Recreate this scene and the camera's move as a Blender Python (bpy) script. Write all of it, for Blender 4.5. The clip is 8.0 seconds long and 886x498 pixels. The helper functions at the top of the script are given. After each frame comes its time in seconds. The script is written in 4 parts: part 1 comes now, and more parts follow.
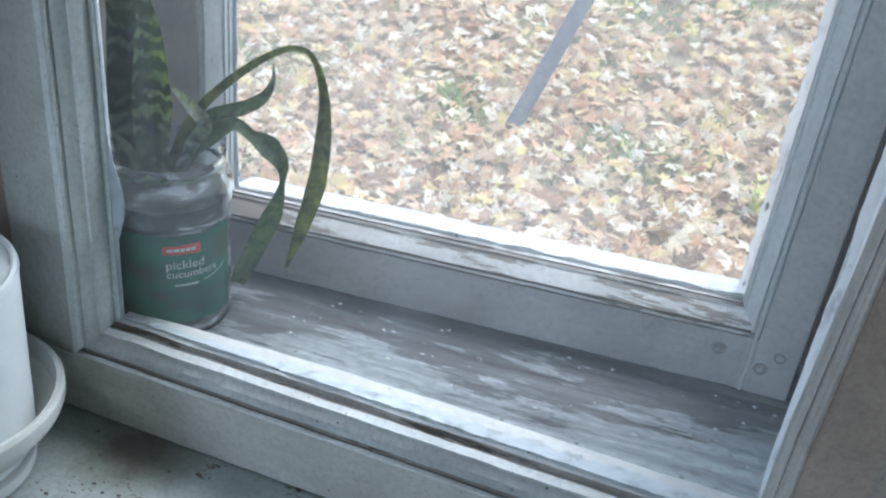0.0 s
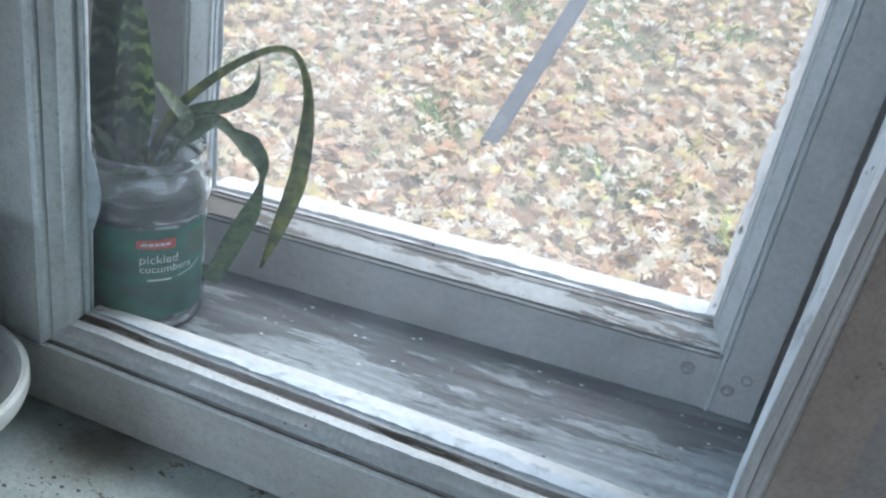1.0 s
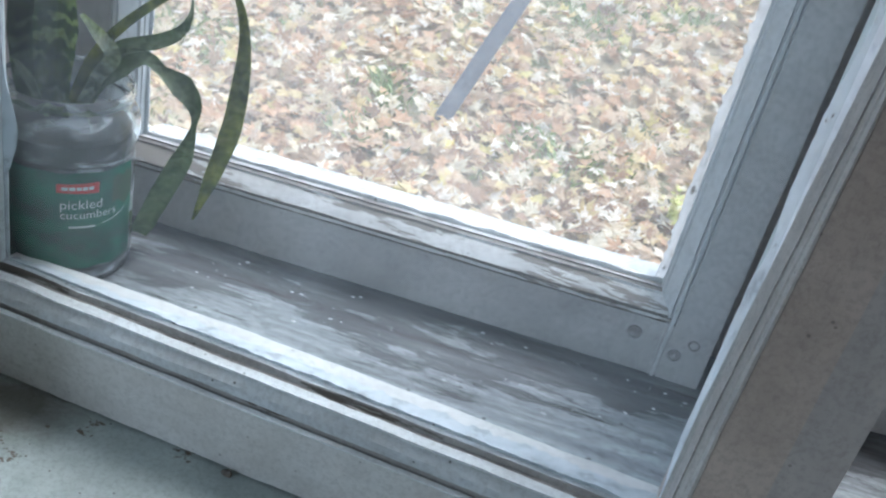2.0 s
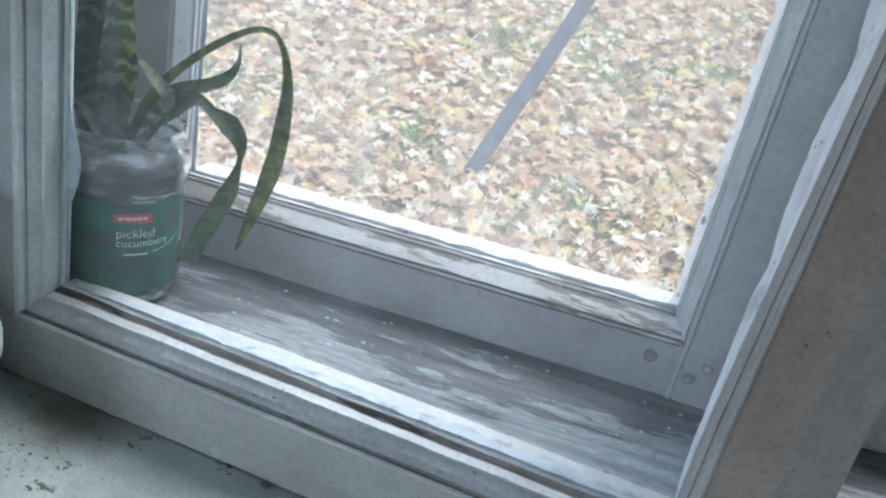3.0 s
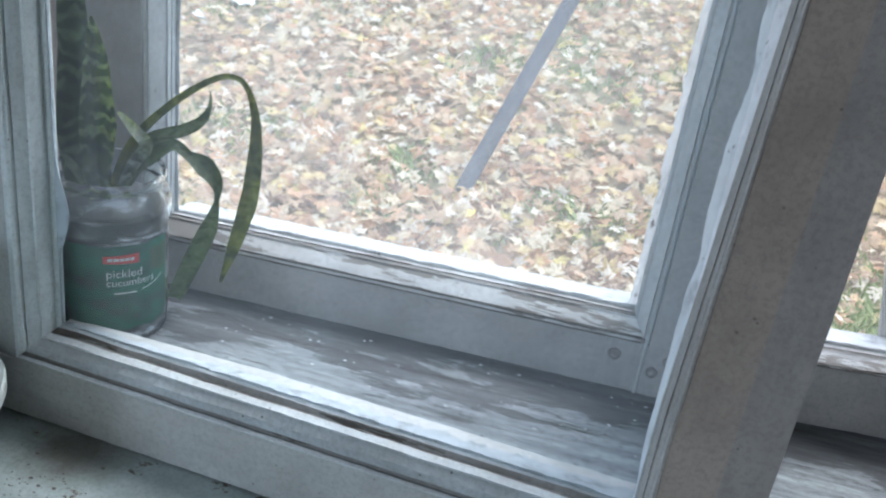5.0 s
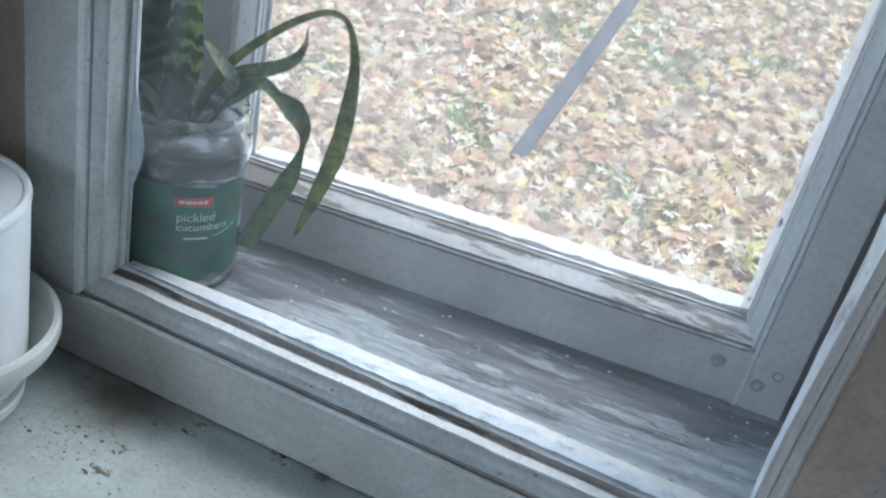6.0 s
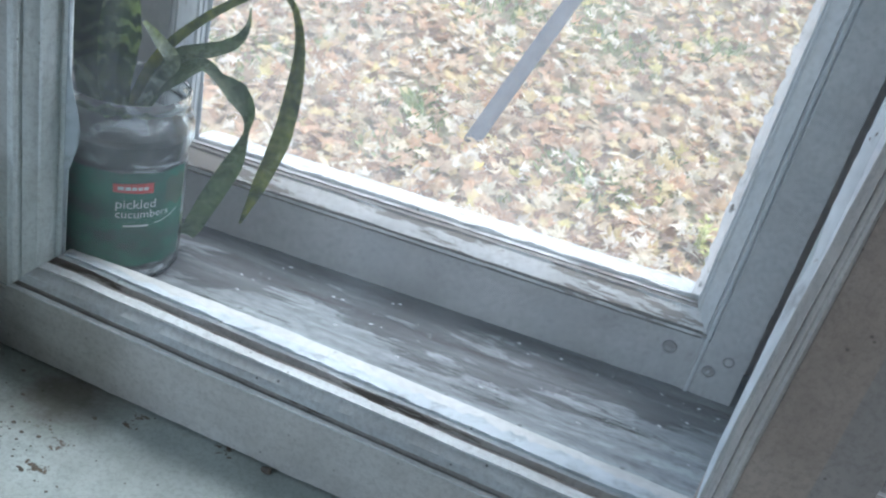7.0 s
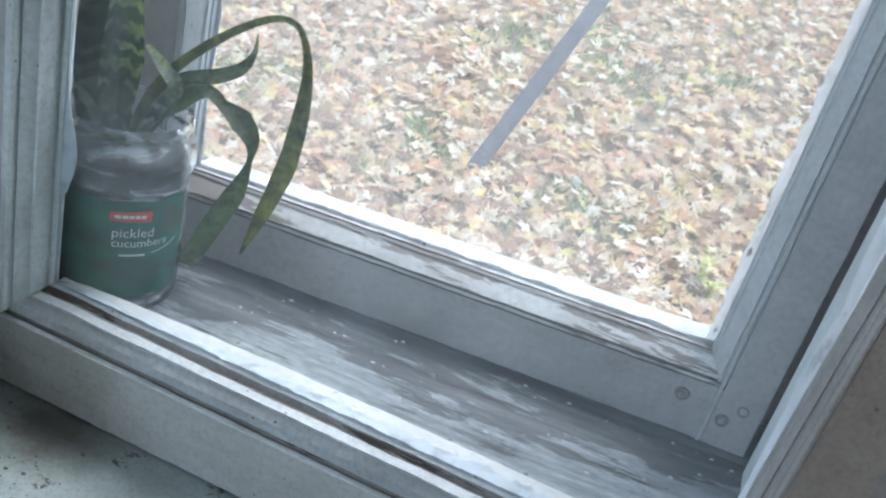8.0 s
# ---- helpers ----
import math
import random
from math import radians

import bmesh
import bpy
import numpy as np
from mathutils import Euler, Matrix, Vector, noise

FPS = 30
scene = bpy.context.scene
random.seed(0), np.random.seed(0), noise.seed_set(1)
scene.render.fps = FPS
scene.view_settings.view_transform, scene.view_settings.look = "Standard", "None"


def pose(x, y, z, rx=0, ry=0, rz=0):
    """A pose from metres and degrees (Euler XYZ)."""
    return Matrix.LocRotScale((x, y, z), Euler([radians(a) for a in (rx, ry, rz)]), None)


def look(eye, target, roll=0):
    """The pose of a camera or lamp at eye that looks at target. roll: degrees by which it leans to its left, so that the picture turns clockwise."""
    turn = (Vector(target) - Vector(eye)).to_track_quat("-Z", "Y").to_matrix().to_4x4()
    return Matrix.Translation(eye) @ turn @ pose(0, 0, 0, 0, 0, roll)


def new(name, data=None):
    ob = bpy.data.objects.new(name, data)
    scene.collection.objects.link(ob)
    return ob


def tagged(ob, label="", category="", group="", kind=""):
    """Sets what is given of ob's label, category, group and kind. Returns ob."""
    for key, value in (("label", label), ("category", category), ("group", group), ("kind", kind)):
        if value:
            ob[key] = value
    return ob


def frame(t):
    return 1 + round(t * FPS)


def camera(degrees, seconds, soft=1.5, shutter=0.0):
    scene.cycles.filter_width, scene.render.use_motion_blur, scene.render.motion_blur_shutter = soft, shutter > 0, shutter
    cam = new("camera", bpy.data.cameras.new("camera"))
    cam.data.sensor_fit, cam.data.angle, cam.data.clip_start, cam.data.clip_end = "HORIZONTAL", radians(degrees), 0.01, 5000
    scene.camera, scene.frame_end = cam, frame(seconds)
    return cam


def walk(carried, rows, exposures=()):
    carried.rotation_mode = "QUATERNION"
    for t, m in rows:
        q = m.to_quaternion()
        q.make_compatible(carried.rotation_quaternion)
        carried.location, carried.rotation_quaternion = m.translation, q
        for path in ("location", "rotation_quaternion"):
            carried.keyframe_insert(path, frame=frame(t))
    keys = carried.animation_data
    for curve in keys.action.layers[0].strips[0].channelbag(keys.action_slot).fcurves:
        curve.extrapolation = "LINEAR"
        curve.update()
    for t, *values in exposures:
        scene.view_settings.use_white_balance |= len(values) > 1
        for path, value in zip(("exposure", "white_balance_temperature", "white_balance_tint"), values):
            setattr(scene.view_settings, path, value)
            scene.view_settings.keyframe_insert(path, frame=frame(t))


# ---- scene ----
# Camera: a phone held by hand in front of an old double window.
cam = camera(51.2, 8.0, soft=2.1)
PATH = [
    (0, (0.416, -0.493, 0.437), (-0.099, 1.164, -0.559), 6.8),
    (0.5, (0.409, -0.497, 0.431), (-0.077, 1.166, -0.568), 9.3),
    (1, (0.412, -0.499, 0.432), (-0.049, 1.196, -0.526), 10.6),
    (1.5, (0.413, -0.484, 0.416), (-0.009, 1.243, -0.502), 12.3),
    (1.7, (0.412, -0.473, 0.401), (0.067, 1.235, -0.582), 13.9),
    (2.8, (0.445, -0.514, 0.408), (0.035, 1.216, -0.508), 12.4),
    (3, (0.437, -0.527, 0.407), (-0.011, 1.208, -0.482), 12.5),
    (3.5, (0.449, -0.544, 0.413), (-0.019, 1.2, -0.449), 10.3),
    (4, (0.468, -0.569, 0.426), (0.114, 1.235, -0.359), 8.7),
    (4.5, (0.473, -0.572, 0.435), (0.077, 1.227, -0.344), 7.6),
    (5, (0.476, -0.563, 0.434), (0.013, 1.185, -0.42), 8.3),
    (5.2, (0.469, -0.558, 0.43), (-0.023, 1.18, -0.45), 9.0),
    (6.3, (0.403, -0.5, 0.395), (-0.079, 1.189, -0.561), 14.8),
    (6.5, (0.408, -0.496, 0.394), (-0.021, 1.202, -0.572), 14.5),
    (7, (0.412, -0.499, 0.398), (-0.002, 1.212, -0.55), 14.6),
    (7.5, (0.41, -0.488, 0.404), (-0.022, 1.234, -0.517), 15.0),
    (8, (0.398, -0.476, 0.394), (-0.034, 1.255, -0.51), 15.8),
]
walk(cam, [(r[0], look(*r[1:])) for r in PATH], [(0.0, 1.58, 5600, 8), (8.0, 1.58, 5600, 8)])

# ---- light: overcast autumn day ----
world = bpy.data.worlds.new("overcast_sky")
scene.world = world
world.use_nodes = True
wn, wl = world.node_tree.nodes, world.node_tree.links
sky = wn.new("ShaderNodeTexSky")
sky.sky_type = "NISHITA"
sky.sun_disc = False
sky.sun_elevation, sky.sun_rotation = radians(60), radians(24)
sky.dust_density, sky.air_density = 4.0, 1.0
soft_sky = wn.new("ShaderNodeHueSaturation")
soft_sky.inputs["Saturation"].default_value = 0.75
wl.new(sky.outputs[0], soft_sky.inputs["Color"])
wl.new(soft_sky.outputs[0], wn["Background"].inputs[0])
wn["Background"].inputs[1].default_value = 0.15
sun = new("sun", bpy.data.lights.new("sun", "SUN"))
sun.data.energy, sun.data.angle, sun.data.color = 0.7, radians(60), (1.0, 0.96, 0.9)
sun.matrix_world = look((4, 9, 17), (0, 0, 0))
# added daylight fill for the room, from an assumed unseen window behind the camera
room_window_light = new("room_window_light", bpy.data.lights.new("room_window_light", "AREA"))
room_window_light.data.shape, room_window_light.data.size, room_window_light.data.size_y = "RECTANGLE", 1.2, 1.3
room_window_light.data.energy, room_window_light.data.color = 8.4, (0.86, 0.95, 1.0)
room_window_light.matrix_world = look((-1.66, -2.7, 0.75), (0.4, -0.2, 0.1))

# ---- node materials ----


def material(name):
    m = bpy.data.materials.new(name)
    m.use_nodes = True
    nt = m.node_tree
    return m, nt, nt.nodes["Principled BSDF"]


def nd(nt, kind, **inputs):
    n = nt.nodes.new("ShaderNode" + kind)
    for key, value in inputs.items():
        n.inputs[key.replace("_", " ")].default_value = value
    return n


def tex(nt, kind, scale, stretch=(1, 1, 1), detail=4.0, rough=0.6, where="Object", turn=(0, 0, 0)):
    """A texture in metres, stretched along the axes; returns its node."""
    co = nt.nodes.new("ShaderNodeTexCoord")
    mp = nt.nodes.new("ShaderNodeMapping")
    mp.inputs["Scale"].default_value = stretch
    mp.inputs["Rotation"].default_value = turn
    nt.links.new(co.outputs[where], mp.inputs["Vector"])
    if kind == "Noise":
        t = nd(nt, "TexNoise", Scale=scale, Detail=detail, Roughness=rough)
    elif kind == "Voronoi":
        t = nd(nt, "TexVoronoi", Scale=scale)
    else:
        t = nd(nt, "TexWave", Scale=scale, Distortion=6.0, Detail=3.0)
    nt.links.new(mp.outputs[0], t.inputs["Vector"])
    return t


def ramp(nt, source, stops, out=0):
    r = nt.nodes.new("ShaderNodeValToRGB")
    e = r.color_ramp.elements
    while len(e) < len(stops):
        e.new(0.5)
    for k, (p, c) in enumerate(stops):
        e[k].position = p
        e[k].color = (*c, 1) if len(c) == 3 else (c[0], c[0], c[0], 1)
    nt.links.new(source.outputs[out], r.inputs[0])
    return r


def mix(nt, fac, a, b, mode="MIX"):
    """Mix two colours; fac, a and b are sockets or values. Returns the colour socket."""
    n = nt.nodes.new("ShaderNodeMix")
    n.data_type, n.blend_type = "RGBA", mode
    for key, v in ((0, fac), (6, a), (7, b)):
        if isinstance(v, bpy.types.NodeSocket):
            nt.links.new(v, n.inputs[key])
        elif key == 0:
            n.inputs[0].default_value = v
        else:
            n.inputs[key].default_value = (*v, 1)
    return n.outputs[2]


def relief(nt, bsdf, source, strength, distance, out=0):
    b = nd(nt, "Bump", Strength=strength, Distance=distance)
    nt.links.new(source.outputs[out] if hasattr(source, "outputs") else source, b.inputs["Height"])
    nt.links.new(b.outputs[0], bsdf.inputs["Normal"])


def old_paint(name, base, grime, bare, wear=0.62, along=(1, 1, 1), specks=0.5):
    """Old oil paint on wood: grime in clouds and runs, brush marks along the grain, hairline cracks, flakes off to bare wood, fly specks."""
    m, nt, b = material(name)
    big = ramp(nt, tex(nt, "Noise", 9.0, detail=6, rough=0.65), [(0.40, (0,)), (0.70, (1,))])
    streak = tex(nt, "Noise", 60.0, along, detail=6, rough=0.72)
    fine = tex(nt, "Noise", 240.0, detail=4, rough=0.7)
    col = mix(nt, big.outputs[0], base, grime)
    dirt = tuple(0.66 * g for g in grime)
    col = mix(nt, ramp(nt, streak, [(0.32, (0.24,)), (0.56, (0.0,))]).outputs[0], col, dirt)
    col = mix(nt, ramp(nt, fine, [(0.36, (0.35,)), (0.54, (0.0,))]).outputs[0], col, dirt)
    flake_tex = tex(nt, "Noise", 26.0, along, detail=9, rough=0.70)
    flake = ramp(nt, flake_tex, [(wear, (0,)), (wear + 0.02, (1,))])
    col = mix(nt, flake.outputs[0], col, bare)
    hair = ramp(nt, tex(nt, "Noise", 34.0, along, detail=8, rough=0.6), [(0.490, (0,)), (0.498, (0.16,)), (0.506, (0,))])
    col = mix(nt, hair.outputs[0], col, tuple(0.6 * g for g in dirt))
    dots = ramp(nt, tex(nt, "Voronoi", 95.0), [(0.07, (1,)), (0.13, (0,))])
    gate = ramp(nt, tex(nt, "Noise", 30.0, detail=2), [(0.54, (0,)), (0.60, (specks,))])
    col = mix(nt, mix(nt, 1.0, dots.outputs[0], gate.outputs[0], "MULTIPLY"), col, (0.06, 0.055, 0.05))
    nt.links.new(col, b.inputs["Base Color"])
    b.inputs["Roughness"].default_value = 0.62
    h = mix(nt, 0.5, streak.outputs[0], mix(nt, flake.outputs[0], (0.8, 0.8, 0.8), (0.0, 0.0, 0.0)))
    h = mix(nt, 0.35, h, fine.outputs[0])
    relief(nt, b, h, 0.32, 0.0012)
    return m


GRAIN_X, GRAIN_Z = (0.12, 1, 1), (1, 1, 0.12)
paint_rail = old_paint("aged_white_paint_rail", (0.68, 0.68, 0.665), (0.53, 0.525, 0.505), (0.25, 0.23, 0.20), 0.66, (0.4, 1, 1))
# stile's flat face toned darker than its window-lit moulding, shade put into the colour
paint_flat = old_paint("shaded_stile_face_paint", (0.62, 0.65, 0.63), (0.48, 0.50, 0.48), (0.22, 0.20, 0.17), 0.68, (1, 1, 0.4))
# whiter ridge faces: skylight caught on the crests is put into the paint
paint_ridge = old_paint("lit_white_paint_ridges", (0.86, 0.90, 0.92), (0.66, 0.68, 0.68), (0.34, 0.31, 0.27), 0.62, (0.10, 1, 1), 0.4)
paint_bead = old_paint("aged_white_paint_moulding", (0.66, 0.71, 0.735), (0.46, 0.48, 0.485), (0.24, 0.21, 0.18), 0.60, GRAIN_X, 0.8)
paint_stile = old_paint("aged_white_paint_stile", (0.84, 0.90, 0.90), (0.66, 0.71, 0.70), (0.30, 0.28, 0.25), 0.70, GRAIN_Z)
paint_frame_bead = old_paint("grey_paint_mullion_moulding", (0.55, 0.53, 0.505), (0.41, 0.385, 0.36), (0.16, 0.14, 0.12), 0.70, GRAIN_Z)
paint_strip = old_paint("grey_paint_mullion_strip", (0.43, 0.395, 0.37), (0.32, 0.29, 0.275), (0.17, 0.15, 0.14), 0.68, (1, 1, 0.45))
paint_frame = old_paint("aged_grey_brown_paint_frame", (0.49, 0.415, 0.36), (0.36, 0.30, 0.26), (0.20, 0.17, 0.15), 0.68, (1, 1, 0.45))
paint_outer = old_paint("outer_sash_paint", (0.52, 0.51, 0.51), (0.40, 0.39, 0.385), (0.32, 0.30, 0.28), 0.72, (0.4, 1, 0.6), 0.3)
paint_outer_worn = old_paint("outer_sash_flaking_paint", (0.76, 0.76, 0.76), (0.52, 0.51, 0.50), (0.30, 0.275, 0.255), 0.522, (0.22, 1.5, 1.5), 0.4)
# paler copies for the left stile: the light falling there is put into the paint
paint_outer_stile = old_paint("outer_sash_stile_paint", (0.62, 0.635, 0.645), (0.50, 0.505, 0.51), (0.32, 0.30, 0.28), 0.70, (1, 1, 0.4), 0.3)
paint_outer_bead = old_paint("lit_outer_moulding_paint", (0.90, 0.93, 0.95), (0.72, 0.74, 0.75), (0.30, 0.28, 0.26), 0.63, (1.5, 1.5, 0.12), 0.3)
# darker paint for the faces down in the mouldings' grooves
paint_outer_groove = old_paint("dark_outer_grooves", (0.30, 0.28, 0.26), (0.17, 0.15, 0.14), (0.10, 0.09, 0.08), 0.56, GRAIN_X)
paint_groove = old_paint("dark_paint_in_grooves", (0.44, 0.43, 0.415), (0.27, 0.255, 0.24), (0.12, 0.105, 0.09), 0.56, GRAIN_X)
paint_sill = old_paint("chalky_white_sill_paint", (0.50, 0.57, 0.56), (0.34, 0.385, 0.375), (0.16, 0.13, 0.10), 0.592, (0.8, 1, 1), 0.7)


def add_stain(m, at, reach, colour, most):
    """A ragged stain soaked into a painted board round one spot, with shade mixed into its colour."""
    nt = m.node_tree
    b = nt.nodes["Principled BSDF"]
    co = nt.nodes.new("ShaderNodeTexCoord")
    far = nt.nodes.new("ShaderNodeVectorMath")
    far.operation = "DISTANCE"
    far.inputs[1].default_value = at
    nt.links.new(co.outputs["Object"], far.inputs[0])
    ragged = nt.nodes.new("ShaderNodeMath")
    ragged.operation = "MULTIPLY_ADD"
    ragged.inputs[1].default_value = 0.9 * reach
    nt.links.new(tex(nt, "Noise", 45.0, detail=7, rough=0.7).outputs[0], ragged.inputs[0])
    nt.links.new(far.outputs["Value"], ragged.inputs[2])
    fade = ramp(nt, ragged, [(0.75 * reach, (most,)), (1.5 * reach, (0.0,))])
    nt.links.new(mix(nt, fade.outputs[0], b.inputs["Base Color"].links[0].from_socket, colour), b.inputs["Base Color"])


# brown stain beside the rail, also carrying the shade at its foot
add_stain(paint_sill, (0.035, -0.030, -0.104), 0.055, (0.11, 0.085, 0.06), 0.75)
plaster = old_paint("room_plaster", (0.70, 0.69, 0.66), (0.6, 0.59, 0.56), (0.45, 0.43, 0.4), 0.8)


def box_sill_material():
    """Weathered sill between the sashes: chalky paint left near the room, worn off to cracked grey wood; shade by the
    outer rail is put in as darker wood.
    """
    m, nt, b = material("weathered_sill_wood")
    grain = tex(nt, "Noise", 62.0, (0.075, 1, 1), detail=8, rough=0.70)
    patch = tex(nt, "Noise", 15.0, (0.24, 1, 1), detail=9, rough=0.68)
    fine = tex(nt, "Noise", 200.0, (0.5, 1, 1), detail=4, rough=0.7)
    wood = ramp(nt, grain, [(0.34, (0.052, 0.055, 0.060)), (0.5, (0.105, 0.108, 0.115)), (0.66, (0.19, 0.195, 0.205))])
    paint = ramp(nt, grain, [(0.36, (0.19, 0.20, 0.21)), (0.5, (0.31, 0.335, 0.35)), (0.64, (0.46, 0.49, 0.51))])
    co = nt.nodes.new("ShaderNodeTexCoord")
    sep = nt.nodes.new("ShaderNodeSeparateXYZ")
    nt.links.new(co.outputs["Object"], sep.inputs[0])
    # paint cover falls with y: wear, and the outer rail's shade in the colour
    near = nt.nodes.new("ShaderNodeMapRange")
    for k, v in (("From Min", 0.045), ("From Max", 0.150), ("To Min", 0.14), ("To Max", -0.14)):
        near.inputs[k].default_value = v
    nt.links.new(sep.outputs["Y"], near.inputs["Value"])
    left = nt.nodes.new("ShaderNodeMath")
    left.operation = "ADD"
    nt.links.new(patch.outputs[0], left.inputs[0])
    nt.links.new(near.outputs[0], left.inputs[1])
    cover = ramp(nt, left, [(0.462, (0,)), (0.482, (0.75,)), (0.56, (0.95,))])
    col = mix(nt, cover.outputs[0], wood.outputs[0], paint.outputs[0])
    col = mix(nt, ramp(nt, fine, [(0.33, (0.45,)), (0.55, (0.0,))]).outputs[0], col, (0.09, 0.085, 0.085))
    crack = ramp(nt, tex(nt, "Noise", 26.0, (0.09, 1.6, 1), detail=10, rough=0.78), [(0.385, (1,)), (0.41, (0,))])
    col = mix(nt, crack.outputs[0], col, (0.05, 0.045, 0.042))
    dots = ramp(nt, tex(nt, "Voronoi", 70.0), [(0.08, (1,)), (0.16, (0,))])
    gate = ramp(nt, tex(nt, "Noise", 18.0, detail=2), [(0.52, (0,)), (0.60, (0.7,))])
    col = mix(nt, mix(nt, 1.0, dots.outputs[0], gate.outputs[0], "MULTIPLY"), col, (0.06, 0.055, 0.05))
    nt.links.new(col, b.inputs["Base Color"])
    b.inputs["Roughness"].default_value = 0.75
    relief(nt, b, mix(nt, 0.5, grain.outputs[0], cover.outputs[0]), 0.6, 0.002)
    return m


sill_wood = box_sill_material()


def putty_material(name, k, blue=1.0):
    m, nt, b = material(name)
    n = tex(nt, "Noise", 70.0, detail=6)
    c = ramp(nt, n, [(0.30, (0.38 * k, 0.39 * k, 0.40 * k)), (0.46, (0.64 * k, (0.64 + 0.06 * blue) * k, (0.64 + 0.10 * blue) * k)), (0.75, (0.78 * k, (0.78 + 0.06 * blue) * k, (0.78 + 0.10 * blue) * k))])
    pits = ramp(nt, tex(nt, "Noise", 150.0, detail=3), [(0.27, (1,)), (0.32, (0,))])
    nt.links.new(mix(nt, pits.outputs[0], c.outputs[0], (0.12, 0.11, 0.10)), b.inputs["Base Color"])
    b.inputs["Roughness"].default_value = 0.75
    relief(nt, b, n, 0.7, 0.002)
    return m


putty = putty_material("painted_window_putty", 0.76)
putty_white = putty_material("fresh_white_putty", 0.74)
putty_chalk = putty_material("chalky_white_putty", 0.78, 0.0)
def film_material(name, tone):
    """Thin smear of putty and paint on the glass, letting daylight through."""
    m, nt, b = material(name)
    n = tex(nt, "Noise", 60.0, (1, 1, 0.5), detail=6, rough=0.7)
    c = ramp(nt, n, [(0.30, tuple(0.50 * t for t in tone)), (0.44, tuple(0.84 * t for t in tone)), (0.70, tone)])
    pits = ramp(nt, tex(nt, "Noise", 95.0, (1, 1, 0.4), detail=5), [(0.34, (1,)), (0.38, (0,))])
    col = mix(nt, pits.outputs[0], c.outputs[0], (0.16, 0.14, 0.12))
    nt.links.new(col, b.inputs["Base Color"])
    b.inputs["Roughness"].default_value = 0.7
    relief(nt, b, n, 0.6, 0.002)
    through_film = nt.nodes.new("ShaderNodeBsdfTranslucent")
    nt.links.new(col, through_film.inputs["Color"])
    both = nt.nodes.new("ShaderNodeMixShader")
    both.inputs[0].default_value = 0.7
    nt.links.new(b.outputs[0], both.inputs[1])
    nt.links.new(through_film.outputs[0], both.inputs[2])
    nt.links.new(both.outputs[0], nt.nodes["Material Output"].inputs[0])
    return m


putty_film = film_material("thin_bluish_putty", (0.93, 0.97, 1.0))
chalk_film = film_material("thin_chalky_putty", (0.94, 0.90, 0.86))


def pane_material(name, dust, colour, streaks):
    """Clear pane with a film of dust that scatters light, thicker in clouds and wiped streaks."""
    m, nt, b = material(name)
    nt.nodes.remove(b)
    out = nt.nodes["Material Output"]
    clear = nd(nt, "BsdfTransparent", Color=(0.97, 0.985, 0.985, 1))
    gloss = nd(nt, "BsdfGlossy", Roughness=0.02)
    film = nd(nt, "BsdfDiffuse", Color=(*colour, 1))
    film2 = nd(nt, "BsdfTranslucent", Color=(*colour, 1))
    both = nt.nodes.new("ShaderNodeMixShader")
    both.inputs[0].default_value = 0.5
    nt.links.new(film.outputs[0], both.inputs[1])
    nt.links.new(film2.outputs[0], both.inputs[2])
    facing = nd(nt, "LayerWeight", Blend=0.5)
    fres = nt.nodes.new("ShaderNodeMath")
    fres.operation = "POWER"
    fres.inputs[1].default_value = 4.0
    nt.links.new(facing.outputs["Facing"], fres.inputs[0])
    shine = nt.nodes.new("ShaderNodeMath")
    shine.operation = "MULTIPLY_ADD"
    shine.inputs[1].default_value, shine.inputs[2].default_value = 0.6, 0.022
    nt.links.new(fres.outputs[0], shine.inputs[0])
    a = nt.nodes.new("ShaderNodeMixShader")
    nt.links.new(shine.outputs[0], a.inputs[0])
    nt.links.new(clear.outputs[0], a.inputs[1])
    nt.links.new(gloss.outputs[0], a.inputs[2])
    cloud = ramp(nt, tex(nt, "Noise", 7.0, (1, 1, 0.7), detail=5), [(0.3, (dust * 0.6,)), (0.7, (dust * 1.3,))])
    wipe = ramp(nt, tex(nt, "Noise", 40.0, (1, 1, 0.15), detail=4, turn=(0, 0.5, 0)), [(0.45, (0,)), (0.75, (streaks,))])
    amount = mix(nt, 1.0, cloud.outputs[0], wipe.outputs[0], "ADD")
    s = nt.nodes.new("ShaderNodeMixShader")
    nt.links.new(amount, s.inputs[0])
    nt.links.new(a.outputs[0], s.inputs[1])
    nt.links.new(both.outputs[0], s.inputs[2])
    nt.links.new(s.outputs[0], out.inputs[0])
    return m


pane_inner_mat = pane_material("dusty_inner_pane", 0.026, (0.78, 0.88, 0.94), 0.02)
pane_outer_mat = pane_material("dusty_outer_pane", 0.100, (0.92, 0.93, 0.93), 0.03)


def simple(name, a, b2, scale=20.0, rough=0.5, bump=0.2, stretch=(1, 1, 1), detail=5, lo=0.35, hi=0.65):
    m, nt, b = material(name)
    n = tex(nt, "Noise", scale, stretch, detail=detail)
    fine = tex(nt, "Noise", scale * 9, stretch, detail=3)
    c = mix(nt, 0.25, ramp(nt, n, [(lo, a), (hi, b2)]).outputs[0], ramp(nt, fine, [(lo, a), (hi, b2)]).outputs[0])
    nt.links.new(c, b.inputs["Base Color"])
    b.inputs["Roughness"].default_value = rough
    if bump:
        relief(nt, b, fine, bump, 0.001)
    return m


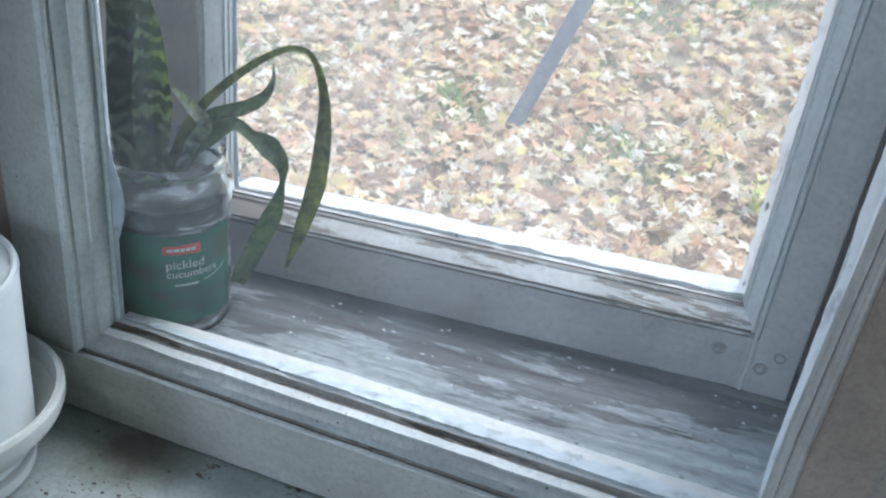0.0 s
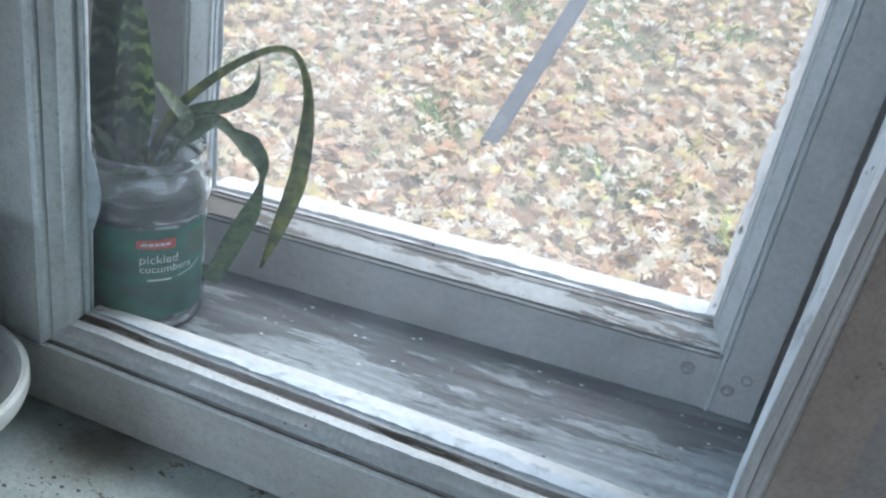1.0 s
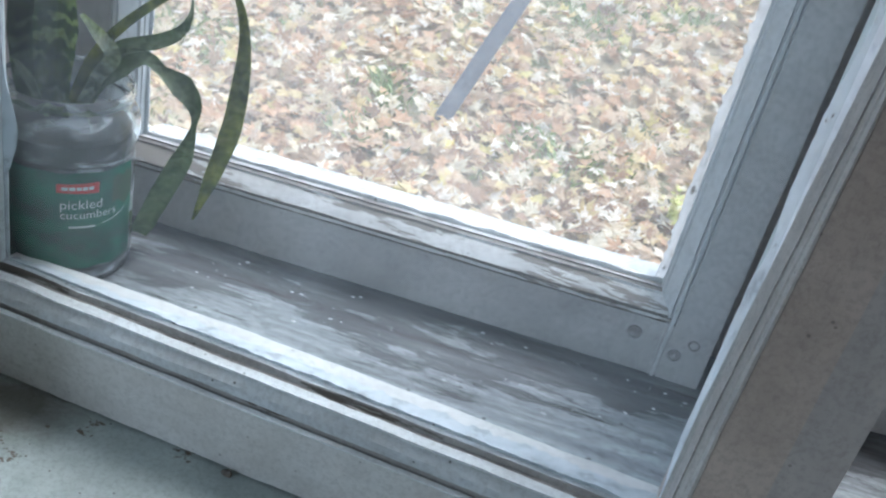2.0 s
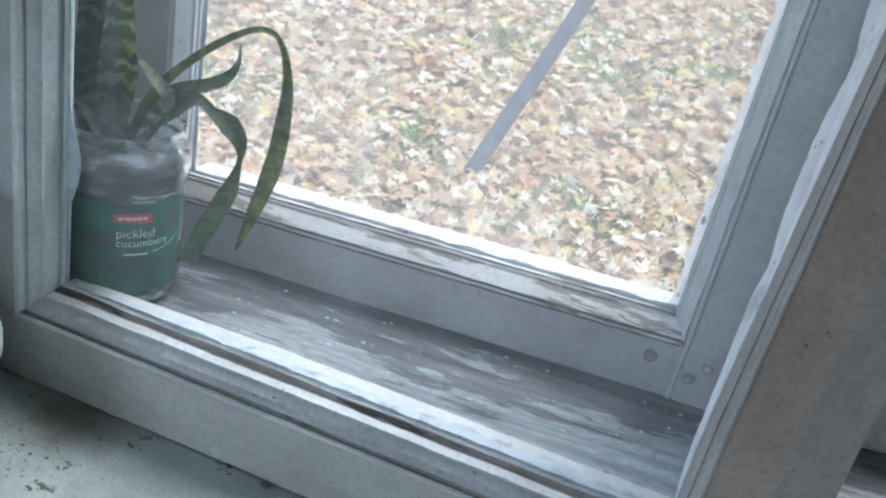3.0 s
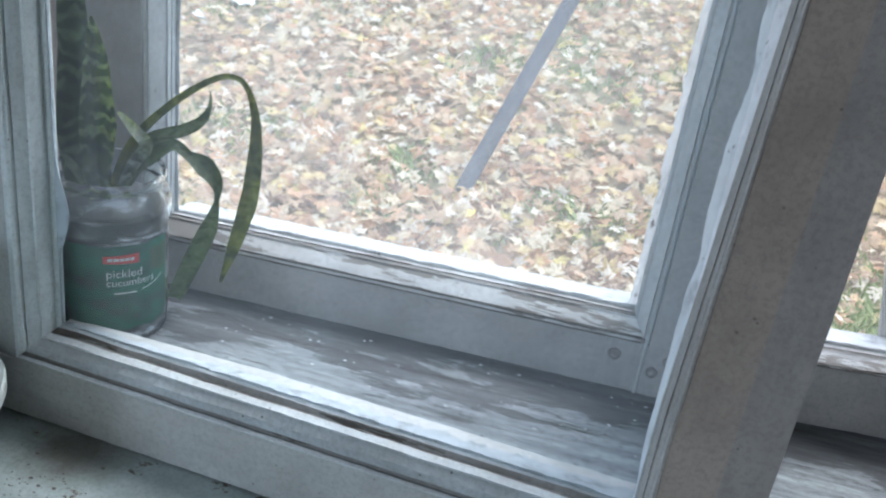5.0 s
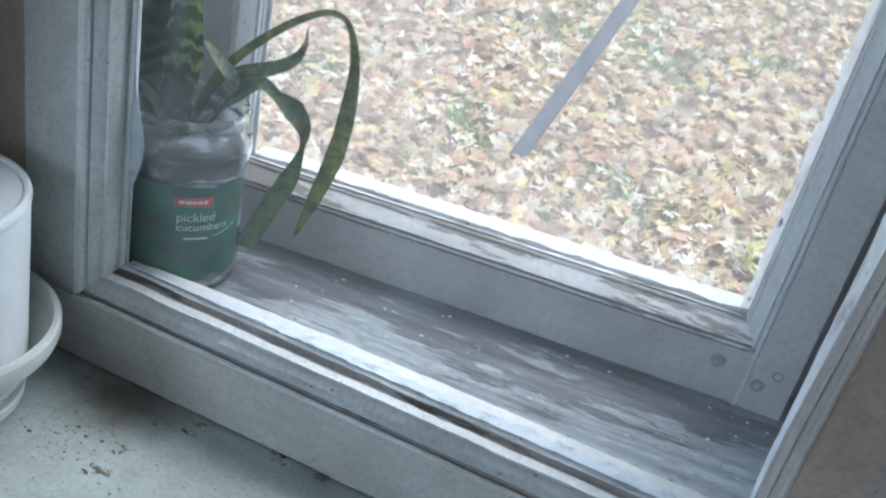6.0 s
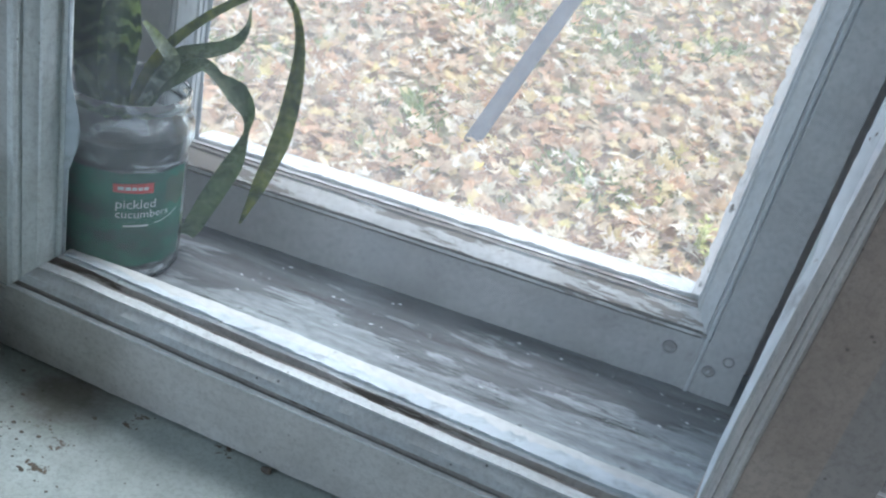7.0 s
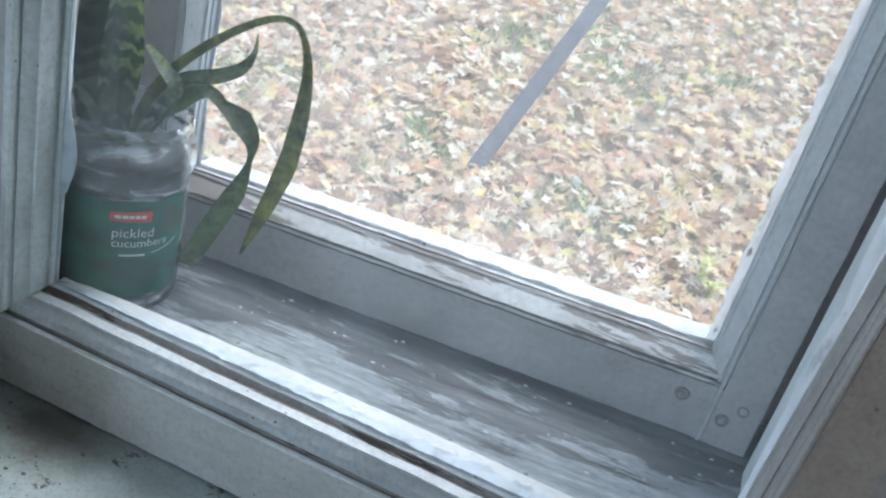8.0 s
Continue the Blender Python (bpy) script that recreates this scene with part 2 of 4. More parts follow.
# ---- mesh helpers ----


def mesh_object(name, bm, mat, smooth=False):
    me = bpy.data.meshes.new(name)
    bmesh.ops.recalc_face_normals(bm, faces=bm.faces)
    bm.to_mesh(me)
    bm.free()
    for m in mat if isinstance(mat, (list, tuple)) else [mat]:
        me.materials.append(m)
    if smooth:
        for p in me.polygons:
            p.use_smooth = True
        me.set_sharp_from_angle(angle=radians(32))
    return new(name, me)


def part(name, bm, mat, parent, label="", smooth=False):
    ob = mesh_object(name, bm, mat, smooth)
    ob.parent = parent
    if label:
        ob["label"] = label
    return ob


def thing(name, label, category, at=(0, 0, 0), group="", kind=""):
    e = new(name)
    e.empty_display_size = 0.02
    e.location = at
    return tagged(e, label, category, group, kind)


def add_box(bm, lo, hi, bevel=0.0):
    r = bmesh.ops.create_cube(bm, size=1.0)
    for v in r["verts"]:
        for k in range(3):
            v.co[k] = lo[k] if v.co[k] < 0 else hi[k]
    if bevel:
        edges = list({e for v in r["verts"] for e in v.link_edges})
        bmesh.ops.bevel(bm, geom=edges, offset=bevel, segments=2, affect="EDGES", profile=0.6)


def box(lo, hi, bevel=0.0):
    bm = bmesh.new()
    add_box(bm, lo, hi, bevel)
    return bm


def lathe(profile, steps=64):
    """Turn (radius, height) pairs round the z axis."""
    bm = bmesh.new()
    rings = []
    for r, z in profile:
        if r < 1e-6:
            rings.append([bm.verts.new((0, 0, z))])
        else:
            rings.append([bm.verts.new((r * math.cos(2 * math.pi * k / steps), r * math.sin(2 * math.pi * k / steps), z)) for k in range(steps)])
    for a, b in zip(rings, rings[1:]):
        for k in range(steps):
            j = (k + 1) % steps
            if len(a) == 1 and len(b) > 1:
                bm.faces.new((a[0], b[j], b[k]))
            elif len(b) == 1 and len(a) > 1:
                bm.faces.new((a[k], a[j], b[0]))
            elif len(a) > 1:
                bm.faces.new((a[k], a[j], b[j], b[k]))
    return bm


def moulding(section, place, a, b, mitre_a=0.0, mitre_b=0.0, edge=0.0, steps=90, rough=0.0003, seed=0, bead=None, grooves=(), butt=None, ridges=()):
    """Sweep a closed section of (across, depth) points from a to b. place(s, u, w) gives the world point; past the level
    edge the ends are cut back by mitre times the distance. rough: unevenness of many paint coats, in metres.
    bead: the span of the section that takes the second material, grooves and ridges its faces that take the third and fourth.
    butt: where the flat part begins, when it runs on past the mitre."""
    bm = bmesh.new()
    rows = []
    for k in range(steps + 1):
        f = k / steps
        row = []
        for i, (u, w) in enumerate(section):
            cut = max(0.0, u - edge)
            s0 = butt if butt is not None and cut == 0.0 else a + mitre_a * cut
            s = s0 * (1 - f) + (b - mitre_b * cut) * f
            n1 = noise.noise((s * 25 + seed, i * 0.35, seed)) + 0.5 * noise.noise((s * 90, i * 0.8, seed + 3))
            n2 = noise.noise((s * 25 + seed + 40, i * 0.35, seed + 9)) + 0.5 * noise.noise((s * 90, i * 0.8, seed + 13))
            row.append(bm.verts.new(place(s, u + n1 * rough, w + n2 * rough)))
        rows.append(row)
    n = len(section)
    for p, q in zip(rows, rows[1:]):
        for i in range(n):
            j = (i + 1) % n
            face = bm.faces.new((p[i], p[j], q[j], q[i]))
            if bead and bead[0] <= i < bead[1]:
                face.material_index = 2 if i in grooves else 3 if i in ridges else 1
    bm.faces.new(rows[0])
    bm.faces.new(list(reversed(rows[-1])))
    return bm


# The outer sashes and the sill between the sashes have sunk to one side.
def sunk(x, y, z):
    return (x, y + 0.0274 * x, z + 0.0438 * x)


# ---- walls and room ----
ROOM = (-1.7, 2.7, -3.6, -0.24)          # x from, x to, y from, y to
FLOOR, CEIL = -0.92, 1.75
OPEN = (-0.21, 1.20, -0.135, 1.25)       # the window's opening: x from, x to, z from, z to

bm = bmesh.new()
add_box(bm, (-6.0, -0.24, FLOOR - 1.3), (OPEN[0], 0.25, 4.0))
add_box(bm, (OPEN[1], -0.24, FLOOR - 1.3), (6.0, 0.25, 4.0))
add_box(bm, (OPEN[0], -0.24, FLOOR - 1.3), (OPEN[1], 0.25, OPEN[2]))
add_box(bm, (OPEN[0], -0.24, OPEN[3]), (OPEN[1], 0.25, 4.0))
tagged(mesh_object("wall_north", bm, plaster), "pale plastered wall round the window opening", "wall", kind="structure")
# unseen wall; its window opening is added to hold the fill lamp
bm = bmesh.new()
add_box(bm, (ROOM[0] - 0.2, -3.3, -0.1), (ROOM[0], -2.1, -0.0))
add_box(bm, (ROOM[0] - 0.2, ROOM[2], FLOOR), (ROOM[0], -3.3, CEIL))
add_box(bm, (ROOM[0] - 0.2, -2.1, FLOOR), (ROOM[0], ROOM[3], CEIL))
add_box(bm, (ROOM[0] - 0.2, -3.3, FLOOR), (ROOM[0], -2.1, -0.1))
add_box(bm, (ROOM[0] - 0.2, -3.3, 1.45), (ROOM[0], -2.1, CEIL))
tagged(mesh_object("wall_west", bm, plaster), "plain pale plastered wall with a window opening", "wall", kind="structure")
tagged(mesh_object("wall_east", box((ROOM[1], ROOM[2], FLOOR), (ROOM[1] + 0.2, ROOM[3], CEIL)), plaster), "plain pale plastered room wall", "wall", kind="structure")
tagged(mesh_object("wall_south", box((ROOM[0] - 0.2, ROOM[2] - 0.2, FLOOR), (ROOM[1] + 0.2, ROOM[2], CEIL)), plaster), "plain pale plastered room wall", "wall", kind="structure")
floor_mat = simple("floor_boards", (0.20, 0.12, 0.07), (0.32, 0.20, 0.12), 6.0, 0.5, 0.2, (0.2, 1, 1))
tagged(mesh_object("floor", box((ROOM[0] - 0.2, ROOM[2] - 0.2, FLOOR - 0.1), (ROOM[1] + 0.2, ROOM[3], FLOOR)), floor_mat), "brown wooden room floor", "floor", kind="structure")
tagged(mesh_object("ceiling", box((ROOM[0] - 0.2, ROOM[2] - 0.2, CEIL), (ROOM[1] + 0.2, ROOM[3], CEIL + 0.15)), plaster), "plain white ceiling", "ceiling", kind="structure")

# ---- window sill in the room ----
SILL = -0.104
bm = bmesh.new()
add_box(bm, (OPEN[0], -0.36, SILL - 0.031), (OPEN[1], 0.03, SILL), 0.004)
bmesh.ops.subdivide_edges(bm, edges=[e for e in bm.edges if e.calc_length() > 0.3], cuts=40)
tagged(mesh_object("window_sill", bm, paint_sill), "chalky white painted window sill with dirt specks and brown stains", "window sill", kind="structure")

# ---- inner sash: two stiles, bottom and top rail, pane and putty ----
INNER = [(-0.104, -0.010), (-0.042, -0.0125), (-0.038, -0.0155), (-0.031, -0.0168), (-0.0290, -0.0152), (-0.0284, -0.0100), (-0.0270, -0.0098),
         (-0.0264, -0.0120), (-0.0235, -0.0105), (-0.0180, -0.0042), (-0.0172, -0.0050), (-0.0150, -0.0046), (-0.0118, -0.0004), (-0.0106, 0.0024),
         (-0.0102, 0.0085), (-0.0076, 0.0088), (-0.0066, 0.0070), (-0.0040, 0.0085), (-0.0040, 0.0140), (-0.0055, 0.0360), (-0.104, 0.0365)]
TOP = 1.12
window_1 = thing("window_1", "inner window sash with flaking white paint, dusty glass and lumpy putty", "window", (0, 0, SILL), kind="structure")


def inner_part(name, bm, mat, label="", smooth=False):
    ob = part(name, bm, mat, window_1, label, smooth)
    ob.location = (0, 0, -SILL)
    return ob


RAIL = [(-0.1016, -0.010), (-0.0400, -0.0122), (-0.0382, -0.0160), (-0.0366, -0.0168), (-0.0360, -0.0128), (-0.0385, -0.0122), (-0.0380, -0.0108),
        (-0.0330, -0.0106), (-0.0316, -0.0120), (-0.0250, -0.0110), (-0.0185, -0.0052), (-0.0165, -0.0058), (-0.0152, 0.0016), (-0.0154, 0.0024),
        (-0.0152, 0.0046), (-0.0106, 0.0058), (-0.0095, 0.0092), (-0.0105, 0.0360), (-0.1016, 0.0365)]
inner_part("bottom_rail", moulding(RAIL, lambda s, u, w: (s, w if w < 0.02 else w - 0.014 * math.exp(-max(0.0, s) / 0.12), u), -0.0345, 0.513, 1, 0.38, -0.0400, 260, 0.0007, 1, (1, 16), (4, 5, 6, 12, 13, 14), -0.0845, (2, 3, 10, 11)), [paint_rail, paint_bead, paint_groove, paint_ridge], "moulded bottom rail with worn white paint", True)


def widen(section, outer, bead):
    """The same section with another flat width and the moulding's width scaled."""
    res = []
    for u, w in section:
        res.append((outer, w) if u <= -0.1 else (u * bead, w))
    return res


STILE_L = widen(INNER[:-2], -0.085, 0.83) + [(-0.026, 0.0145), (-0.030, 0.0360), (-0.085, 0.0365)]
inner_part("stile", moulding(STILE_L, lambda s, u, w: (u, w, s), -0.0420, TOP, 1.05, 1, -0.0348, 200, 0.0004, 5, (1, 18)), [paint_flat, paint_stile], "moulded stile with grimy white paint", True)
STILE_R = [(-0.066, -0.0115), (-0.0175, -0.0118), (-0.0165, -0.0130), (-0.0140, -0.0134), (-0.0130, -0.0118), (-0.0125, -0.0085), (-0.0105, -0.0080),
           (-0.0075, -0.0020), (-0.0060, -0.0030), (-0.0035, 0.0030), (-0.0025, 0.0075), (0.0, 0.0095), (0.0, 0.0135), (-0.001, 0.035), (-0.066, 0.035)]


def right_edge(z):
    """Where the wood of the stile beside the mullion ends on the glass."""
    return 0.4965 + 0.033 * max(0.0, z - 0.08)


def right_face(z, u):
    if u < -0.06:
        return 0.5478
    return right_edge(z) - u * max(0.36, 0.74 - 0.95 * max(0.0, z - 0.08))


inner_part("stile", moulding(STILE_R, lambda s, u, w: (right_face(s, u), w, s), -0.1016, TOP, 0, 0, -0.0175, 200, 0.0005, 8, (1, 12)), [paint_frame, paint_frame_bead], "grey-brown stile beside the mullion", True)
inner_part("top_rail", box((-0.003, -0.0125, TOP - 0.07), (0.478, 0.035, TOP + 0.02), 0.003), paint_rail)
pane = inner_part("pane", box((-0.012, 0.0066, -0.0115), (0.4985, 0.0088, TOP - 0.06)), pane_inner_mat, "dusty glass pane with milky streaks")
pane.visible_shadow = False


def putty_strip(place, a, b, width, steps, seed, vary=0.35, blob=None, deep=0.0075):
    """A smeared bead of white putty in the corner of glass and wood, with a wavy, ragged edge on the glass."""
    bm = bmesh.new()
    rows = []
    for k in range(steps + 1):
        s = a + (b - a) * k / steps
        w = width * (1 + vary * (noise.noise((s * 14, seed, 0)) + 0.6 * noise.noise((s * 55, seed, 2)) + 0.45 * noise.noise((s * 210, seed, 4))))
        if blob:
            w = blob(s, w)
        d = deep * (1 + 0.20 * noise.noise((s * 40, seed, 7)))
        rows.append([bm.verts.new(place(s, *q)) for q in ((-0.004, 0.0), (w, 0.0), (w * 0.92, 0.0010), (w * 0.50, d * 0.55), (0.0012, d * 0.97), (-0.0012, d), (-0.004, d * 0.8))])
    for p, q in zip(rows, rows[1:]):
        for i in range(7):
            j = (i + 1) % 7
            bm.faces.new((p[i], p[j], q[j], q[i]))
    bm.faces.new(rows[0])
    bm.faces.new(list(reversed(rows[-1])))
    return bm


def ledge_coat(place, a, b, width, steps, seed, deep=0.0022, taper=0.5, lump=1.0, narrow=0.0):
    """A lumpy coat of white putty and paint on the ledge outside the glass; its far edge is ragged."""
    bm = bmesh.new()
    rows = []
    for k in range(steps + 1):
        s = a + (b - a) * k / steps
        w = width * (1 + 0.30 * noise.noise((s * 16, seed, 0)) + 0.28 * noise.noise((s * 60, seed, 2)) + 0.28 * noise.noise((s * 190, seed, 4)))
        w *= 1 - narrow * math.exp(-max(0.0, s) / 0.12)
        row = [bm.verts.new(place(s, 0.0, -0.002))]
        for j in range(7):
            u = w * j / 6
            h = deep * (1 - taper * j / 6) * (1 + 0.5 * lump * noise.noise((s * 45, u * 90, seed)) + 0.3 * lump * noise.noise((s * 150, u * 150, seed)))
            row.append(bm.verts.new(place(s, u, h)))
        row.append(bm.verts.new(place(s, w, -0.002)))
        rows.append(row)
    for p, q in zip(rows, rows[1:]):
        for i in range(9):
            j = (i + 1) % 9
            bm.faces.new((p[i], p[j], q[j], q[i]))
    bm.faces.new(rows[0])
    bm.faces.new(list(reversed(rows[-1])))
    return bm


def smear(place, a, b, width, steps, seed, ragged=0.3):
    """A thin smear of putty on the glass along the wood, with a bulging body and a ragged edge."""
    bm = bmesh.new()
    rows = []
    for k in range(steps + 1):
        s = a + (b - a) * k / steps
        w = width(s) * (1 + ragged * (0.6 * noise.noise((s * 14, seed, 0)) + 0.6 * noise.noise((s * 55, seed, 2)) + 0.6 * noise.noise((s * 190, seed, 4))))
        rows.append([bm.verts.new(place(s, -0.002 + (w + 0.002) * j / 5, 0.0002 + 0.0034 * (1 - (j / 5) ** 2) * (1 + 0.5 * noise.noise((s * 60, j * 0.7, seed)) + 0.35 * noise.noise((s * 170, j * 1.1, seed))))) for j in range(6)])
    for p, q in zip(rows, rows[1:]):
        for i in range(5):
            bm.faces.new((p[i], p[i + 1], q[i + 1], q[i]))
    return bm


def left_blob(s, w):
    swell = math.exp(-((s - 0.098) / 0.030) ** 2)
    return 0.0012 + 0.0110 * swell * (1.0 if s > 0.066 else 0.4) + 0.4 * (w - 0.002)


def mull_smear(s):
    """Width of the putty smear beside the mullion: swelling and shrinking in slow waves."""
    edge = 0.4925 + 0.0024 * math.exp(-((s - 0.194) / 0.016) ** 2) + 0.0036 * math.exp(-((s - 0.315) / 0.024) ** 2) + 0.003 * math.exp(-(s / 0.03) ** 2)
    return max(0.0015, right_edge(s) + 0.001 - edge)


inner_part("putty", ledge_coat(lambda s, u, d: (s, 0.0090 + u * (0.85 + 0.9 * max(0.0, s)), -0.0100 + d - 0.06 * u), 0.0, 0.496, 0.0125, 520, 1, 0.0030, 0.4, 1.0, 0.45), putty_white, "lumpy bluish white putty along the bottom", True)
inner_part("putty", putty_strip(lambda s, u, d: (-0.003 + u, 0.0090 + d, s), -0.009, TOP - 0.07, 0.002, 260, 2, 0.4, left_blob, 0.002), putty_white, "thin putty with a hanging white blob", True)
inner_part("putty", smear(lambda s, u, d: (right_edge(s) + 0.001 - u, 0.0090 + d, s), -0.009, TOP - 0.07, mull_smear, 420, 3, 0.10), putty_film, "wavy white putty beside the mullion", True)

# fixed frame round the sashes
frame_1 = thing("window_frame", "fixed wooden window frame with grey-brown paint", "window frame", (0, 0, SILL), kind="structure")


def frame_part(name, bm, mat, label=""):
    ob = part(name, bm, mat, frame_1, label)
    ob.location = (0, 0, -SILL)
    return ob


frame_part("jamb", box((OPEN[0], -0.004, SILL), (-0.0865, 0.215, OPEN[3]), 0.003), paint_frame)
frame_part("jamb", box((1.09, -0.004, SILL), (OPEN[1], 0.215, OPEN[3]), 0.003), paint_frame)
frame_part("mullion", box((0.5145, 0.036, -0.02), (0.574, 0.152, OPEN[3]), 0.003), paint_stile, "middle post between the two windows")
frame_part("mullion", box((0.500, 0.2275, -0.08), (0.568, 0.250, OPEN[3]), 0.002), paint_frame, "outer post behind the sashes")
frame_part("cover_strip", box((0.5478, -0.0113, SILL), (0.5800, 0.034, OPEN[3])), paint_strip, "narrow strip on the mullion's edge")
frame_part("head", box((-0.0865, -0.004, TOP + 0.022), (1.09, 0.215, OPEN[3]), 0.003), paint_frame)

# ---- sill between the sashes ----
def sunk_grid(x0, x1, y0, y1, z, nx, ny, rough, seed):
    """A worn board top with a thickness, following the sunk frame; hollows run along the grain."""
    bm = bmesh.new()
    rows = []
    for i in range(nx + 1):
        row = []
        for j in range(ny + 1):
            x, y = x0 + (x1 - x0) * i / nx, y0 + (y1 - y0) * j / ny
            h = rough * (noise.noise((x * 6, y * 70, seed)) + 0.5 * noise.noise((x * 20, y * 200, seed)))
            row.append(bm.verts.new(sunk(x, y, z + h)))
        rows.append(row)
    for a, b in zip(rows, rows[1:]):
        for j in range(ny):
            bm.faces.new((a[j], b[j], b[j + 1], a[j + 1]))
    ext = bmesh.ops.extrude_face_region(bm, geom=list(bm.faces))
    for v in ext["geom"]:
        if isinstance(v, bmesh.types.BMVert):
            v.co.z -= 0.04
    return bm


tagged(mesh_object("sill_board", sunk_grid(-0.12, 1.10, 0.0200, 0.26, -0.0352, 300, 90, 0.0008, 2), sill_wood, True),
       "weathered grey sill board between the two sashes, paint worn, shade painted towards the outer rail", "window sill", kind="structure")

# ---- outer sashes ----
OUTER = [(-0.0345, 0.157), (0.0140, 0.157), (0.0148, 0.1588), (0.0158, 0.1588), (0.0164, 0.1560), (0.0190, 0.1560), (0.0196, 0.1585), (0.0206, 0.1588), (0.0212, 0.1570), (0.0290, 0.1655),
         (0.0310, 0.1690), (0.0332, 0.1698), (0.0338, 0.1735), (0.0350, 0.1738), (0.0355, 0.1760), (0.0350, 0.1800), (0.0340, 0.212), (-0.0345, 0.212)]


def outer_window(name, label, x0, x1, flat_l, flat_r, bead_r, low, flat, squash, slant, seed):
    """An outer sash: x0 and x1 are the visible glass edges; flat_l, flat_r the outsides of its stiles."""
    w = thing(name, label, "window", sunk(x0, 0.157, -0.0345), kind="structure")
    off = Vector(w.location)

    def put(nm, bm, mat, lab="", smooth=False):
        ob = part(nm, bm, mat, w, lab, smooth)
        ob.location = -off
        return ob

    def lie(x, y, z):
        a, b, c = sunk(x, y, z)
        return (a, b, c + slant * (x - x0))

    rail = [(flat + (u - 0.014) * squash if u > 0 else low, d) for u, d in OUTER]
    zs = rail[14][0]
    wide = zs - flat
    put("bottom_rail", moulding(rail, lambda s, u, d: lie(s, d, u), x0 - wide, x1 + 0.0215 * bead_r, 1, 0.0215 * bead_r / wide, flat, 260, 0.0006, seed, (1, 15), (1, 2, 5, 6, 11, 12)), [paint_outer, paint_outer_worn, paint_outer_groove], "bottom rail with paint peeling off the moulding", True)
    left = [(-(x0 - flat_l) if u < 0 else u - 0.0355, d) for u, d in OUTER[:-2]] + [(-0.024, 0.1885), (-0.027, 0.212), (-(x0 - flat_l), 0.212)]
    right = [(-(flat_r - x1) if u < 0 else (u - 0.0355) * bead_r, d) for u, d in OUTER]
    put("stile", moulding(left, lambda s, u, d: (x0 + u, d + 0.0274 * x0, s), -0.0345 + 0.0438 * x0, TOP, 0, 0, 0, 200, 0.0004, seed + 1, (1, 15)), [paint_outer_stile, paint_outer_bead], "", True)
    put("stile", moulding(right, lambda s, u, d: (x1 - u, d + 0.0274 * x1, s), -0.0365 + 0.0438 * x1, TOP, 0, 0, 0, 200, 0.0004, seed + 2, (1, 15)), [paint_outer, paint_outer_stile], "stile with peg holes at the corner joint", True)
    put("top_rail", box((x0, 0.16, TOP - 0.06), (x1, 0.215, TOP), 0.003), paint_outer)
    g = bmesh.new()
    add_box(g, (x0 - 0.004, 0.1764, zs - 0.002), (x1 + 0.004, 0.1786, TOP - 0.05))
    for v in g.verts:
        v.co = Vector((v.co.x, v.co.y + 0.0274 * v.co.x, v.co.z + (0.0438 * v.co.x + slant * (v.co.x - x0) if v.co.z < 0.3 else 0)))
    p = put("pane", g, pane_outer_mat, "dusty outer glass pane")
    p.visible_shadow = False
    put("putty", ledge_coat(lambda s, u, d: lie(s, 0.1792 + u, zs - 0.0010 + d - 0.05 * u), x0, x1, 0.0265, 460, seed + 4, 0.0040), putty_chalk, "crumbling white putty", True)
    put("putty", putty_strip(lambda s, u, d: (x0 + u, 0.1792 + d + 0.0274 * x0, s), zs, TOP - 0.06, 0.0035, 240, seed + 5, 0.6, None, 0.003), putty, "", True)
    put("putty", smear(lambda s, u, d: (x1 - u, 0.1790 + d + 0.0274 * x1, s), zs + 0.0438 * x1, TOP - 0.06, lambda s: 0.0065, 420, seed + 6, 0.55), chalk_film, "", True)
    put("putty", smear(lambda s, u, d: lie(s, 0.1790 + d, zs + 0.0008 + u), x0, x1, lambda s: 0.0034, 420, seed + 8, 0.6), chalk_film, "", True)
    return w


window_2 = outer_window("window_2", "outer window sash with peeling white paint and hazy glass", -0.002, 0.4595, -0.100, 0.5128, 0.95, -0.0345, 0.0146, 1.0, 0.0, 20)
window_3 = outer_window("window_3", "neighbouring outer sash with peeling white paint and hazy glass", 0.605, 1.02, 0.560, 1.09, 0.95, -0.0275, 0.0300, 0.5, 0.05, 40)

# peg holes at the corner joint of the outer sash
dark_hole = simple("dark_peg_wood", (0.20, 0.19, 0.185), (0.42, 0.41, 0.40), 220.0, 0.8, 0.4)


def peg(x, y, z, r):
    bm = lathe([(0.0, -0.0006), (r * 0.72, -0.0002), (r * 0.86, 0.0010), (r, 0.0006), (r * 1.08, -0.0010), (0.0, -0.0012)], 20)
    bmesh.ops.rotate(bm, verts=bm.verts, matrix=Matrix.Rotation(radians(90), 3, "X"))
    ob = part("peg", bm, dark_hole, window_2, "round peg showing through the paint", True)
    ob.location = Vector((x, y, z)) - Vector(window_2.location)


for px, pz, pr in ((0.487, 0.0105, 0.0052), (0.452, 0.0195, 0.0055), (0.4985, 0.0245, 0.0045)):
    peg(px, 0.157 + 0.0274 * px - 0.0012, pz, pr)

# ---- glass jar ----
JX, JY = 0.003, 0.071
JZ = -0.0352 + 0.0438 * JX + 0.0006
jar_glass, jt, jb = material("jar_glass")
jb.inputs["Base Color"].default_value = (0.90, 0.95, 0.94, 1)
jb.inputs["Transmission Weight"].default_value = 1.0
jb.inputs["IOR"].default_value = 1.45
jn = tex(jt, "Noise", 22.0, detail=5)
jt.links.new(ramp(jt, jn, [(0.35, (0.0,)), (0.7, (0.06,))]).outputs[0], jb.inputs["Roughness"])
